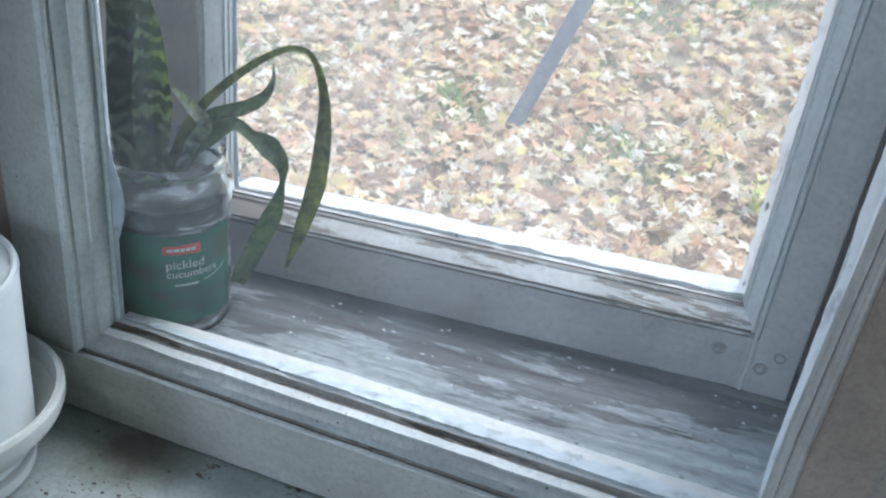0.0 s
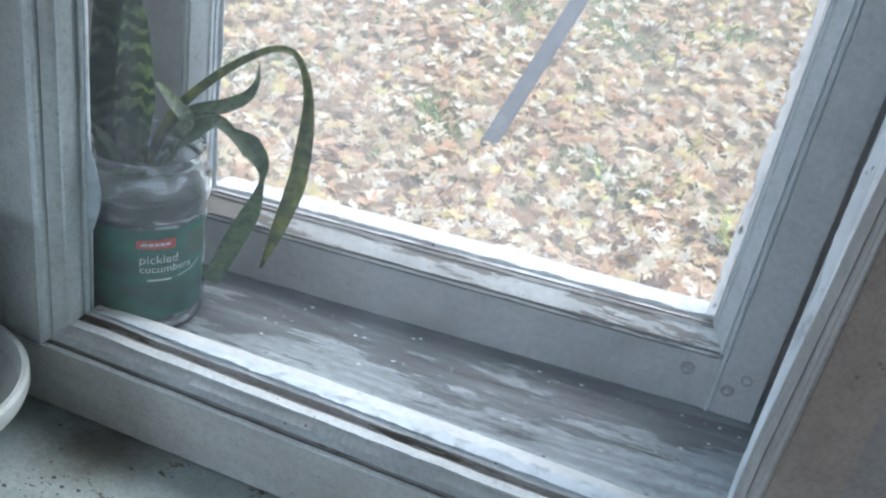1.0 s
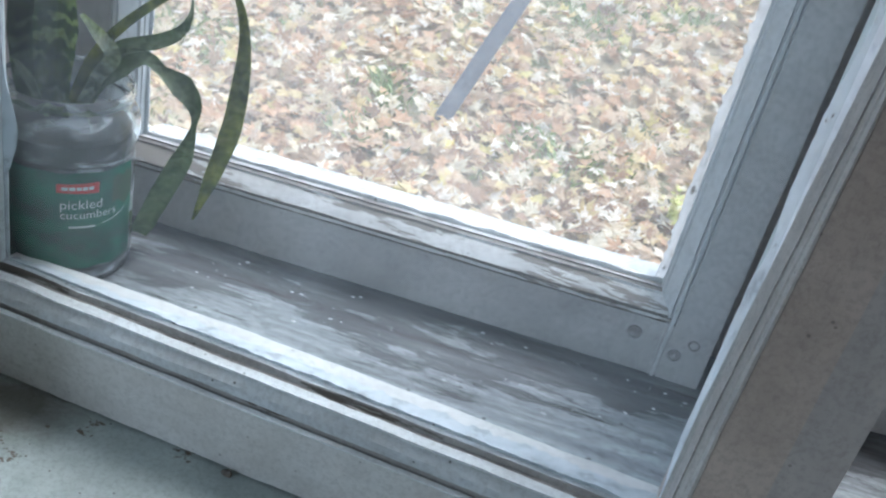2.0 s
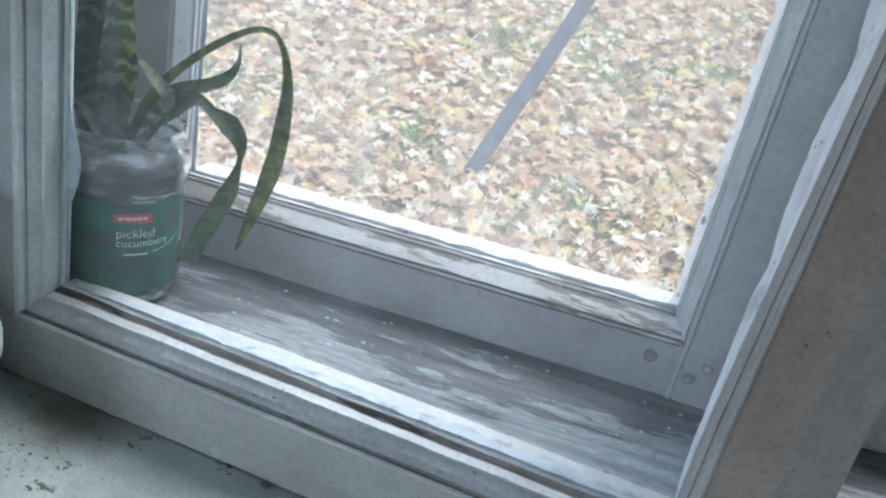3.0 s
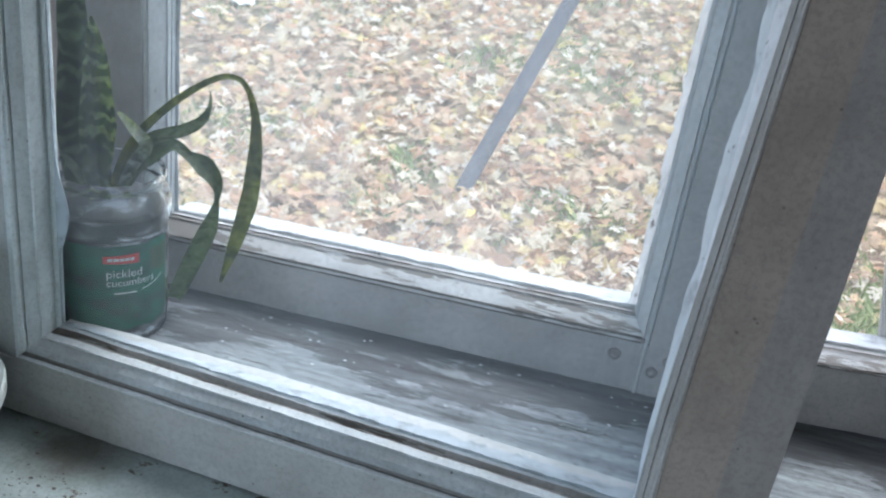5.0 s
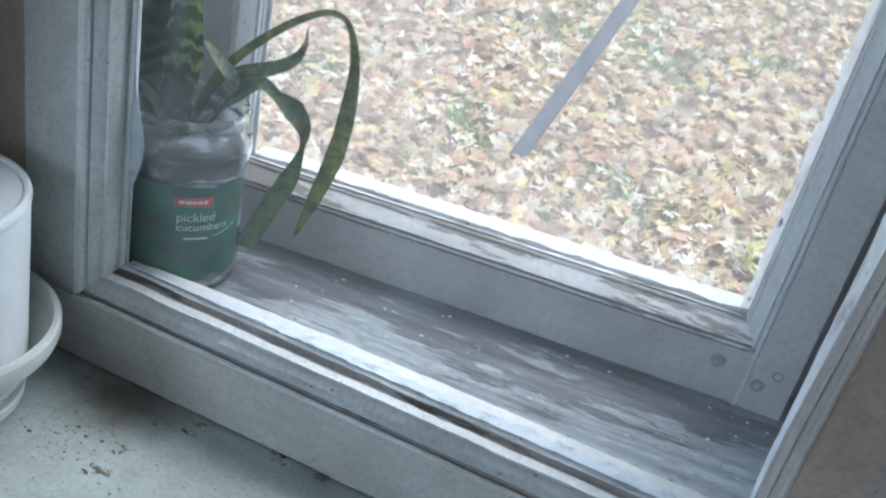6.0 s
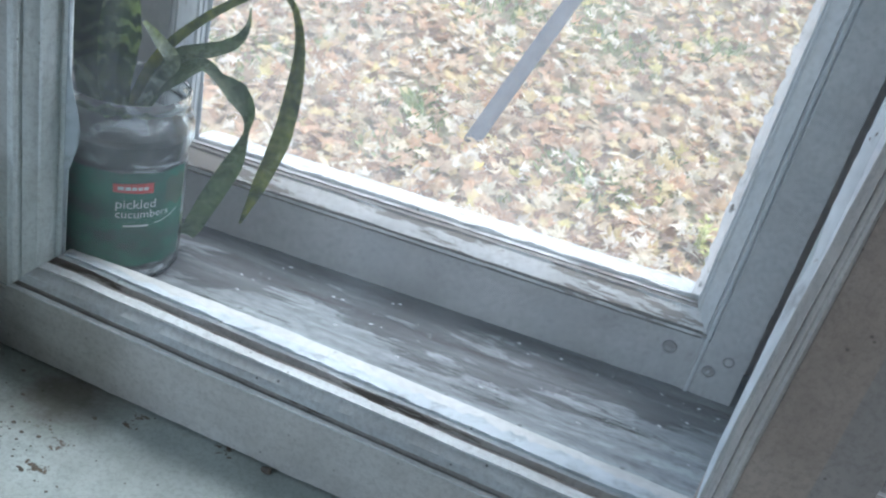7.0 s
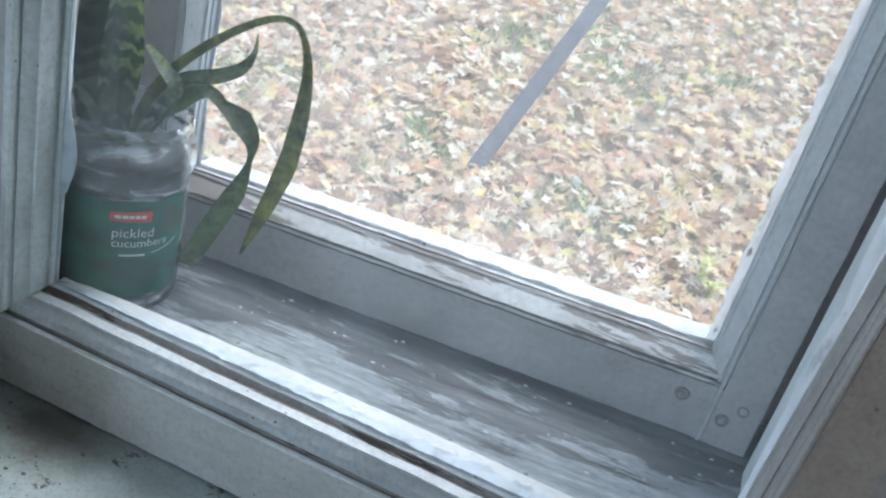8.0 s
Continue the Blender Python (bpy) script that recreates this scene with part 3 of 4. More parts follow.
# pale diffuse swirls painted on the glass for its bright reflections
swirl = tex(jt, "Noise", 36.0, (0.6, 0.6, 1.5), detail=6, rough=0.6)
swirl.inputs["Distortion"].default_value = 1.2
chalk = nd(jt, "BsdfDiffuse", Color=(0.72, 0.76, 0.80, 1))
dried = jt.nodes.new("ShaderNodeMixShader")
jt.links.new(ramp(jt, swirl, [(0.50, (0.0,)), (0.64, (0.46,))]).outputs[0], dried.inputs[0])
jt.links.new(jb.outputs[0], dried.inputs[1])
jt.links.new(chalk.outputs[0], dried.inputs[2])
jt.links.new(dried.outputs[0], jt.nodes["Material Output"].inputs[0])
jar = thing("jar", "glass pickle jar with green label, a plant growing in it", "jar", (JX, JY, JZ))
OUT_J = [(0.0, 0.004), (0.036, 0.003), (0.042, 0.0), (0.0465, 0.002), (0.0488, 0.007), (0.0490, 0.020), (0.0490, 0.096), (0.0486, 0.100), (0.0482, 0.103), (0.0490, 0.108), (0.0510, 0.114),
         (0.0520, 0.121), (0.0516, 0.128), (0.0495, 0.1345), (0.0470, 0.1385), (0.0458, 0.1405), (0.0456, 0.1435), (0.0470, 0.1450), (0.0476, 0.1480), (0.0474, 0.1520), (0.0462, 0.1540)]
IN_J = [(0.0442, 0.1530), (0.0436, 0.1425), (0.0450, 0.138), (0.0480, 0.131), (0.0492, 0.122), (0.0478, 0.112), (0.0458, 0.104), (0.0462, 0.095), (0.0462, 0.012), (0.043, 0.007), (0.0, 0.008)]
part("glass_body", lathe(OUT_J + IN_J, 192), jar_glass, jar, "clear dusty glass with a wide neck and painted reflections", True)
soil_mat = simple("dark_potting_soil", (0.006, 0.005, 0.005), (0.085, 0.085, 0.080), 34.0, 0.7, 0.3, (0.8, 0.8, 2.2), 6, 0.46, 0.70)
part("soil", lathe([(0.0, 0.0085), (0.043, 0.0092), (0.0448, 0.014), (0.0448, 0.090), (0.0444, 0.104), (0.0462, 0.112), (0.0474, 0.120), (0.0440, 0.1235), (0.030, 0.126), (0.012, 0.129), (0.0, 0.130)], 64), soil_mat, jar, "dark soil seen through the glass", True)

green_mat, gt, gb = material("green_label_paper")
gn = tex(gt, "Noise", 24.0, (1, 1, 1.6), detail=7, rough=0.68)
gt.links.new(ramp(gt, gn, [(0.36, (0.004, 0.026, 0.018)), (0.50, (0.005, 0.080, 0.046)), (0.66, (0.010, 0.135, 0.080))]).outputs[0], gb.inputs["Base Color"])
gb.inputs["Roughness"].default_value = 0.45
red_mat = simple("red_label_print", (0.42, 0.035, 0.035), (0.50, 0.06, 0.05), 60.0, 0.5, 0.0)
print_mat = simple("white_label_print", (0.36, 0.42, 0.40), (0.55, 0.62, 0.60), 200.0, 0.5, 0.0)
veg_mat = simple("dark_green_label_print", (0.02, 0.04, 0.025), (0.06, 0.10, 0.05), 120.0, 0.5, 0.0)


def wrap(bm, radius):
    """Bend flat (x right, y up) shapes round the jar: x becomes an arc length from azimuth zero."""
    for v in bm.verts:
        a = v.co.x / 0.049
        r = radius + v.co.z
        v.co = Vector((r * math.cos(a), r * math.sin(a), v.co.y))
    return bm


def patch(outline):
    """A flat strip between lower and upper edges, given as (x, y low, y high)."""
    bm = bmesh.new()
    lo = [bm.verts.new((x, a, 0)) for x, a, b in outline]
    hi = [bm.verts.new((x, b, 0)) for x, a, b in outline]
    for k in range(len(outline) - 1):
        bm.faces.new((lo[k], lo[k + 1], hi[k + 1], hi[k]))
    return bm


def arc_m(deg):
    return radians(deg) * 0.049


LAB = arc_m(-230)
n = 60
label_part = part("label", wrap(patch([(LAB + (arc_m(12) - LAB) * k / n, 0.019 + 0.0008 * math.sin(k * 0.9), 0.1005 + 0.0006 * math.sin(k * 0.7)) for k in range(n + 1)]), 0.0493), green_mat, jar, "dark green paper label", True)
part("brand_patch", wrap(patch([(arc_m(-62 + 35 * k / 12), 0.0845 - 0.0010 * k / 12, 0.0915 + 0.0010 * k / 12) for k in range(13)]), 0.0496), red_mat, label_part, "small red patch")
for k, (a0, a1) in enumerate(((-58, -53), (-52, -47), (-46, -42), (-41, -37), (-36, -32))):
    part("bar", wrap(patch([(arc_m(a0), 0.0866, 0.0892), (arc_m(a1), 0.0866, 0.0894)]), 0.0498), print_mat, label_part)


def words(text, width, left, base):
    cu = bpy.data.curves.new("words", "FONT")
    cu.body, cu.size, cu.resolution_u = text, 1.0, 3
    tmp = bpy.data.objects.new("words", cu)
    scene.collection.objects.link(tmp)
    bpy.context.view_layer.update()
    me = bpy.data.meshes.new_from_object(tmp.evaluated_get(bpy.context.evaluated_depsgraph_get()))
    bpy.data.objects.remove(tmp)
    bm = bmesh.new()
    bm.from_mesh(me)
    bpy.data.meshes.remove(me)
    x0, x1 = min(v.co.x for v in bm.verts), max(v.co.x for v in bm.verts)
    k = width / (x1 - x0)
    for v in bm.verts:
        v.co = Vector((left + (v.co.x - x0) * k, base + v.co.y * k, 0))
    return part("lettering", wrap(bm, 0.0496), print_mat, label_part, "white words '%s'" % text)


words("pickled", arc_m(35), arc_m(-59), 0.0708)
words("cucumbers", arc_m(49), arc_m(-59), 0.0625)
part("bar", wrap(patch([(arc_m(-52 + 22 * k / 4), 0.0545, 0.0562) for k in range(5)]), 0.0496), print_mat, label_part)
part("swash", wrap(patch([(arc_m(-24 + 26 * k / 12), 0.0562 + 0.007 * (k / 12) ** 1.6, 0.0570 + 0.0074 * (k / 12) ** 1.6) for k in range(13)]), 0.0496), print_mat, label_part, "thin white curved line")
part("picture", wrap(patch([(arc_m(-14 + 26 * k / 8), 0.070 + 0.003 * math.sin(k), 0.094 - 0.002 * math.cos(k * 1.7)) for k in range(9)]), 0.0496), veg_mat, label_part, "dark vegetable picture")

# ---- snake plant in the jar ----


def leaf_material(name, dark, light, band, bands=0.0, lit=(1.9, 1.9, 1.0)):
    """Leaf green mottled along the blade; bands: strength of pale wavy cross bands."""
    m, nt, b = material(name)
    mottle = tex(nt, "Noise", 60.0, (1, 1, 0.8), detail=6, rough=0.65)
    c = ramp(nt, mottle, [(0.36, dark), (0.60, light)]).outputs[0]
    if bands:
        wave = tex(nt, "Wave", 21.0, (2.2, 2.2, 1))
        wave.bands_direction = "Z"
        wave.inputs["Distortion"].default_value = 7.0
        wave.inputs["Detail Scale"].default_value = 1.8
        gate = ramp(nt, tex(nt, "Noise", 30.0, detail=3), [(0.38, (0.0,)), (0.56, (bands,))])
        lines = ramp(nt, wave, [(0.42, (0,)), (0.80, (1,))])
        c = mix(nt, mix(nt, 1.0, lines.outputs[0], gate.outputs[0], "MULTIPLY"), c, band)
    spot = ramp(nt, tex(nt, "Noise", 260.0, detail=3), [(0.4, (0.7,)), (0.65, (1.0,))])
    nt.links.new(mix(nt, 1.0, c, spot.outputs[0], "MULTIPLY"), b.inputs["Base Color"])
    b.inputs["Roughness"].default_value = 0.55
    b.inputs["Specular IOR Level"].default_value = 0.28
    relief(nt, b, mottle, 0.25, 0.001)
    through_leaf = nt.nodes.new("ShaderNodeBsdfTranslucent")
    warm = mix(nt, 1.0, b.inputs["Base Color"].links[0].from_socket, lit, "MULTIPLY")
    nt.links.new(warm, through_leaf.inputs["Color"])
    both = nt.nodes.new("ShaderNodeMixShader")
    both.inputs[0].default_value = 0.45
    nt.links.new(b.outputs[0], both.inputs[1])
    nt.links.new(through_leaf.outputs[0], both.inputs[2])
    nt.links.new(both.outputs[0], nt.nodes["Material Output"].inputs[0])
    return m


snake_green = leaf_material("banded_leaf_green", (0.022, 0.056, 0.016), (0.095, 0.140, 0.038), (0.32, 0.39, 0.24), 1.0)
droop_green = leaf_material("drooping_leaf_green", (0.085, 0.110, 0.045), (0.20, 0.235, 0.085), (0.26, 0.29, 0.14), 0.4, (2.2, 2.0, 0.9))
dusty_leaf = leaf_material("dusty_leaf_green", (0.110, 0.145, 0.098), (0.20, 0.245, 0.165), (0.27, 0.30, 0.22), 0.4, (1.5, 1.65, 1.1))
pale_leaf = leaf_material("withered_leaf_green", (0.16, 0.20, 0.16), (0.34, 0.39, 0.33), (0.55, 0.60, 0.54), 0.7)
snake_dark = leaf_material("dark_leaf_green", (0.016, 0.042, 0.014), (0.050, 0.090, 0.034), (0.16, 0.23, 0.13), 0.6)
plant = thing("snake_plant", "snake plant, banded upright and long drooping leaves, in a jar", "plant", (JX, JY, JZ + 0.12))
BASE = Vector(plant.location)


def catmull(pts, n):
    pts = [Vector(p) for p in pts]
    q = [pts[0] * 2 - pts[1]] + pts + [pts[-1] * 2 - pts[-2]]
    res = []
    for k in range(n + 1):
        t = k / n * (len(pts) - 1)
        i = min(int(t), len(pts) - 2)
        t -= i
        a, b, c, d = q[i:i + 4]
        res.append(0.5 * ((2 * b) + (c - a) * t + (2 * a - 5 * b + 4 * c - d) * t * t + (3 * b - a - 3 * c + d) * t ** 3))
    return res


def blade(line, widths, faces, mat, label, thick=0.0022, cup=0.25, n=40):
    """A thick strap leaf along a line; faces: the direction its flat side looks at along the way; widths across."""
    line = catmull(line, n)
    faces = catmull(faces, n)
    ws = [max(0.0006, float(np.interp(k / n, np.linspace(0, 1, len(widths)), widths))) for k in range(n + 1)]
    bm = bmesh.new()
    rows = []
    for k, p in enumerate(line):
        t = (line[min(k + 1, n)] - line[max(k - 1, 0)]).normalized()
        f = faces[k] - t * faces[k].dot(t)
        f.normalize()
        side = t.cross(f)
        ring = []
        cols = 6
        wob = 1 + 0.05 * noise.noise((k * 0.35, widths[0] * 900, 0))
        for j in range(cols + 1):
            e = j / cols * 2 - 1
            ring.append(p + side * e * ws[k] * wob * 0.5 + f * (cup * ws[k] * 0.5 * e * e))
        for j in range(cols, -1, -1):
            e = j / cols * 2 - 1
            ring.append(p + side * e * ws[k] * wob * 0.5 + f * (cup * ws[k] * 0.5 * e * e) - f * thick * (1.02 - e * e))
        rows.append([bm.verts.new(q - BASE) for q in ring])
    m = len(rows[0])
    for a, b in zip(rows, rows[1:]):
        for j in range(m):
            i = (j + 1) % m
            bm.faces.new((a[j], a[i], b[i], b[j]))
    bm.faces.new(rows[0])
    bm.faces.new(list(reversed(rows[-1])))
    return part("leaf", bm, mat, plant, label, True)


FRONT = [(0.5, -0.8, 0.1)] * 2
blade([(0.0012, 0.0600, 0.0818), (0.0010, 0.0600, 0.1043), (-0.0008, 0.0600, 0.1258), (0.0008, 0.0610, 0.1627), (-0.0002, 0.0620, 0.2120), (-0.0030, 0.0630, 0.2340), (-0.0055, 0.0635, 0.2485)], [0.012, 0.018, 0.024, 0.030, 0.020, 0.011, 0.002], FRONT, snake_green, "upright leaf banded in light and dark green", 0.003, 0.9)
blade([(-0.0283, 0.0740, 0.0676), (-0.0311, 0.0740, 0.0903), (-0.0331, 0.0740, 0.1198), (-0.0345, 0.0750, 0.1529), (-0.0329, 0.0760, 0.1942), (-0.0330, 0.0770, 0.2288), (-0.0370, 0.0790, 0.2800), (-0.0470, 0.0810, 0.3800)], [0.010, 0.018, 0.025, 0.027, 0.026, 0.024, 0.021, 0.012], FRONT, snake_dark, "upright darker leaf behind the banded one", 0.003, 0.7)
blade([(-0.0061, 0.0580, 0.0943), (-0.0129, 0.0570, 0.1078), (-0.0247, 0.0570, 0.1195), (-0.0348, 0.0580, 0.1272)], [0.008, 0.009, 0.007, 0.002], FRONT, dusty_leaf, "short grey-green side leaf")
blade([(0.0126, 0.0740, 0.1017), (0.0231, 0.0770, 0.1249), (0.0343, 0.0780, 0.1436), (0.0219, 0.0790, 0.1553), (0.0059, 0.0800, 0.1666)], [0.008, 0.010, 0.012, 0.010, 0.0035], [(0.5, -0.6, 0.5), (0.5, -0.6, 0.6)], pale_leaf, "folded leaf with a bent back pale tip", 0.004, 0.3)
# long arching leaf
blade([(0.002, 0.078, 0.095), (0.014, 0.080, 0.130), (0.030, 0.084, 0.157), (0.060, 0.089, 0.188), (0.090, 0.093, 0.210), (0.107, 0.098, 0.2135), (0.1165, 0.102, 0.203), (0.1215, 0.106, 0.178), (0.1195, 0.111, 0.143), (0.1130, 0.115, 0.099), (0.0985, 0.119, 0.050), (0.0840, 0.122, 0.006)],
      [0.011, 0.010, 0.009, 0.0075, 0.0058, 0.005, 0.005, 0.008, 0.013, 0.0165, 0.0125, 0.002],
      [(0.4, -0.8, 0.5), (0.3, -0.6, 0.7), (0.5, -0.5, 0.6), (0.6, -0.7, 0.2), (0.6, -0.75, 0.1), (0.5, -0.8, 0.0)], droop_green, "long narrow leaf arching over and hanging down", 0.0016, 0.35, 70)
# folded hanging leaf
blade([(0.004, 0.080, 0.090), (0.018, 0.082, 0.118), (0.040, 0.084, 0.138), (0.056, 0.087, 0.146), (0.068, 0.090, 0.139), (0.082, 0.093, 0.131), (0.0910, 0.097, 0.118), (0.0900, 0.101, 0.100), (0.0785, 0.106, 0.066), (0.0615, 0.111, 0.030), (0.0450, 0.115, -0.006), (0.0380, 0.117, -0.0215)],
      [0.014, 0.020, 0.022, 0.011, 0.009, 0.019, 0.012, 0.004, 0.017, 0.018, 0.0165, 0.012],
      [(0.3, -0.8, 0.5), (0.4, -0.6, 0.7), (0.5, -0.6, 0.6), (0.7, -0.6, 0.1), (0.5, -0.8, 0.1), (0.5, -0.8, 0.1)], dusty_leaf, "leaf kinked at the bend and hanging to the sill", 0.0016, 0.3, 70)
# short curling leaf
blade([(0.006, 0.080, 0.095), (0.020, 0.083, 0.128), (0.035, 0.088, 0.147), (0.058, 0.096, 0.157), (0.071, 0.104, 0.1665), (0.0755, 0.110, 0.179), (0.0715, 0.118, 0.1905)],
      [0.008, 0.012, 0.013, 0.012, 0.009, 0.004, 0.001], [(0.4, -0.8, 0.5), (0.4, -0.6, 0.7), (0.4, -0.7, 0.5), (0.6, -0.7, 0.0)], dusty_leaf, "short leaf with a curled dry tip", 0.0014, 0.3)

# ---- white pots on the room's sill ----
white_plastic = simple("white_plastic", (0.70, 0.76, 0.78), (0.80, 0.85, 0.86), 25.0, 0.35, 0.05)
cream_ceramic = simple("cream_ceramic", (0.60, 0.63, 0.60), (0.76, 0.79, 0.76), 18.0, 0.30, 0.1)
PX, PY = -0.081, -0.108
stand = tagged(mesh_object("saucer", lathe([(0.0, 0.0), (0.060, 0.0), (0.0635, 0.003), (0.0650, 0.012), (0.0640, 0.0135), (0.0600, 0.0125), (0.056, 0.008), (0.0, 0.008)], 80), white_plastic, True),
               "small white saucer under a planter on the sill", "saucer")
stand.location = (PX, PY, SILL)
planter = thing("planter", "cream glazed planter bowl with a thick rim", "planter", (PX, PY, SILL + 0.0082))
part("bowl", lathe([(0.0, 0.0), (0.046, 0.0), (0.053, 0.004), (0.066, 0.018), (0.077, 0.036), (0.0835, 0.050), (0.0815, 0.052), (0.0745, 0.040), (0.062, 0.022), (0.048, 0.008), (0.0, 0.007)], 96), cream_ceramic, planter, "", True)
part("rim", lathe([(0.0835, 0.0475), (0.0885, 0.0490), (0.0905, 0.0545), (0.0905, 0.0640), (0.0885, 0.0670), (0.0850, 0.0665), (0.0835, 0.0630), (0.0815, 0.0535), (0.0820, 0.0495), (0.0835, 0.0475)], 96), cream_ceramic, planter, "thick rounded rim", True)
pot = thing("flower_pot", "tall white plastic pot upside down in a planter", "flower pot", (PX - 0.004, PY - 0.008, SILL + 0.030))
part("wall", lathe([(0.0715, 0.0), (0.0745, 0.0), (0.0750, 0.010), (0.0760, 0.060), (0.0780, 0.142), (0.0760, 0.142), (0.0740, 0.060), (0.0715, 0.0)], 96), white_plastic, pot, "", True)
part("rim", lathe([(0.0760, 0.1422), (0.0782, 0.1422), (0.0790, 0.1465), (0.0780, 0.1500), (0.0755, 0.1508), (0.0735, 0.1500), (0.0730, 0.1465), (0.0760, 0.1422)], 96), white_plastic, pot, "bright rounded edge", True)
part("base", lathe([(0.0, 0.1480), (0.030, 0.1476), (0.0600, 0.1470), (0.0729, 0.1482), (0.0729, 0.1440), (0.0, 0.1440)], 72), white_plastic, pot, "flat closed end with a shallow dish", True)

# crumbs of dirt and paint on the sill in the room
crumb_mat = simple("dark_crumbs", (0.10, 0.09, 0.08), (0.24, 0.21, 0.18), 300.0, 0.9, 0.3)
crumbs = bmesh.new()
rnd = random.Random(4)
for k in range(115):
    if k < 70:
        x, y = rnd.gauss(0.040, 0.025), rnd.gauss(-0.095, 0.018)
    else:
        x, y = rnd.uniform(-0.15, 0.45), rnd.uniform(-0.25, -0.015)
    r = rnd.choice((0.0004, 0.0006, 0.0007, 0.0009, 0.0014))
    c = bmesh.ops.create_icosphere(crumbs, subdivisions=1, radius=r)
    for v in c["verts"]:
        v.co = Vector((v.co.x * rnd.uniform(0.8, 2.2) + x, v.co.y * rnd.uniform(0.7, 1.5) + y, max(0.0, v.co.z * 0.6) + SILL + 0.0001))
tagged(mesh_object("crumbs", crumbs, crumb_mat), "dark crumbs of soil and paint on the white sill", "dirt", kind="stuff")
lump = bmesh.new()
c = bmesh.ops.create_icosphere(lump, subdivisions=2, radius=0.004)
for v in c["verts"]:
    v.co = Vector((v.co.x * 1.2, v.co.y * 0.7, max(-0.001, v.co.z) * 0.9 + 0.001)) * (1 + 0.3 * noise.noise(v.co * 400))
lump_ob = tagged(mesh_object("soil_lump", lump, crumb_mat), "small brown lump of dirt beside the sash", "dirt")
lump_ob.location = (0.206, -0.0145, SILL)
# pale flakes and droppings on the sill between the sashes
flake_mat = simple("pale_flakes", (0.42, 0.43, 0.45), (0.62, 0.63, 0.65), 200.0, 0.8, 0.2)
flakes = bmesh.new()
for k in range(70):
    x, y = rnd.uniform(0.08, 0.52), rnd.triangular(0.045, 0.152, 0.13)
    h = sunk(x, y, -0.0340)
    r = rnd.choice((0.0004, 0.0006, 0.0009, 0.0011, 0.0020))
    vs = [flakes.verts.new((h[0] + r * rnd.uniform(0.5, 1.4) * math.cos(a), h[1] + r * rnd.uniform(0.4, 1.0) * math.sin(a), h[2] + rnd.uniform(0, 0.0006))) for a in (0, 1.2, 2.5, 3.6, 5.0)]
    top = flakes.verts.new((h[0], h[1], h[2] + 0.0012))
    for i in range(5):
        flakes.faces.new((vs[i], vs[(i + 1) % 5], top))
tagged(mesh_object("paint_flakes", flakes, flake_mat), "pale paint flakes scattered on the weathered sill", "flakes", kind="stuff")

# ---- outdoors ----


def ground_z(y):
    return -1.51 + 0.2 * (min(max(y, 0.0), 12.5) - 4.0)


grass_soil, st, sb = material("autumn_lawn_soil")
big = tex(st, "Noise", 1.1, detail=6)
fine = tex(st, "Noise", 30.0, detail=6)
c1 = ramp(st, big, [(0.34, (0.22, 0.26, 0.11)), (0.46, (0.32, 0.25, 0.15)), (0.62, (0.36, 0.28, 0.18))])
st.links.new(mix(st, ramp(st, fine, [(0.3, (0.6,)), (0.7, (0.0,))]).outputs[0], c1.outputs[0], (0.34, 0.27, 0.17)), sb.inputs["Base Color"])
sb.inputs["Roughness"].default_value = 0.9
relief(st, sb, fine, 1.0, 0.03)
bm = bmesh.new()
ys = [-60, -2, 0, 4, 8, 12.5, 20, 30, 60, 400, 2500]
xs = [-2500, -300, -40, -15, -5, 0, 5, 15, 40, 300, 2500]
grid = [[bm.verts.new((x, y, ground_z(y))) for x in xs] for y in ys]
for i in range(len(ys) - 1):
    for j in range(len(xs) - 1):
        bm.faces.new((grid[i][j], grid[i][j + 1], grid[i + 1][j + 1], grid[i + 1][j]))
tagged(mesh_object("ground", bm, grass_soil), "autumn lawn rising gently, bare soil and short grass", "ground", kind="structure")

# fallen maple leaves
leaf_litter_mat, lt, lb = material("fallen_maple_leaves")
geo = lt.nodes.new("ShaderNodeNewGeometry")
info = lt.nodes.new("ShaderNodeObjectInfo")
add = lt.nodes.new("ShaderNodeMath")
add.operation = "ADD"
lt.links.new(geo.outputs["Random Per Island"], add.inputs[0])
lt.links.new(info.outputs["Random"], add.inputs[1])
fr = lt.nodes.new("ShaderNodeMath")
fr.operation = "FRACT"
lt.links.new(add.outputs[0], fr.inputs[0])
LEAF_STOPS = [(0.0, (0.74, 0.55, 0.36)), (0.13, (0.84, 0.68, 0.46)), (0.26, (0.78, 0.50, 0.30)), (0.38, (0.90, 0.79, 0.58)), (0.50, (0.56, 0.40, 0.26)),
              (0.61, (0.82, 0.64, 0.33)), (0.71, (0.50, 0.31, 0.18)), (0.78, (0.92, 0.82, 0.67)), (0.90, (0.34, 0.22, 0.14)), (0.965, (0.80, 0.67, 0.28))]
lc = ramp(lt, fr, LEAF_STOPS)
lc.color_ramp.interpolation = "CONSTANT"
blot = ramp(lt, tex(lt, "Noise", 38.0, detail=4), [(0.32, (0.74,)), (0.62, (1.0,))])
lt.links.new(mix(lt, 1.0, lc.outputs[0], blot.outputs[0], "MULTIPLY"), lb.inputs["Base Color"])
lb.inputs["Roughness"].default_value = 0.65
glow_through = lt.nodes.new("ShaderNodeBsdfTranslucent")
lt.links.new(lb.inputs["Base Color"].links[0].from_socket, glow_through.inputs["Color"])
thin = lt.nodes.new("ShaderNodeMixShader")
thin.inputs[0].default_value = 0.42
lt.links.new(lb.outputs[0], thin.inputs[1])
lt.links.new(glow_through.outputs[0], thin.inputs[2])
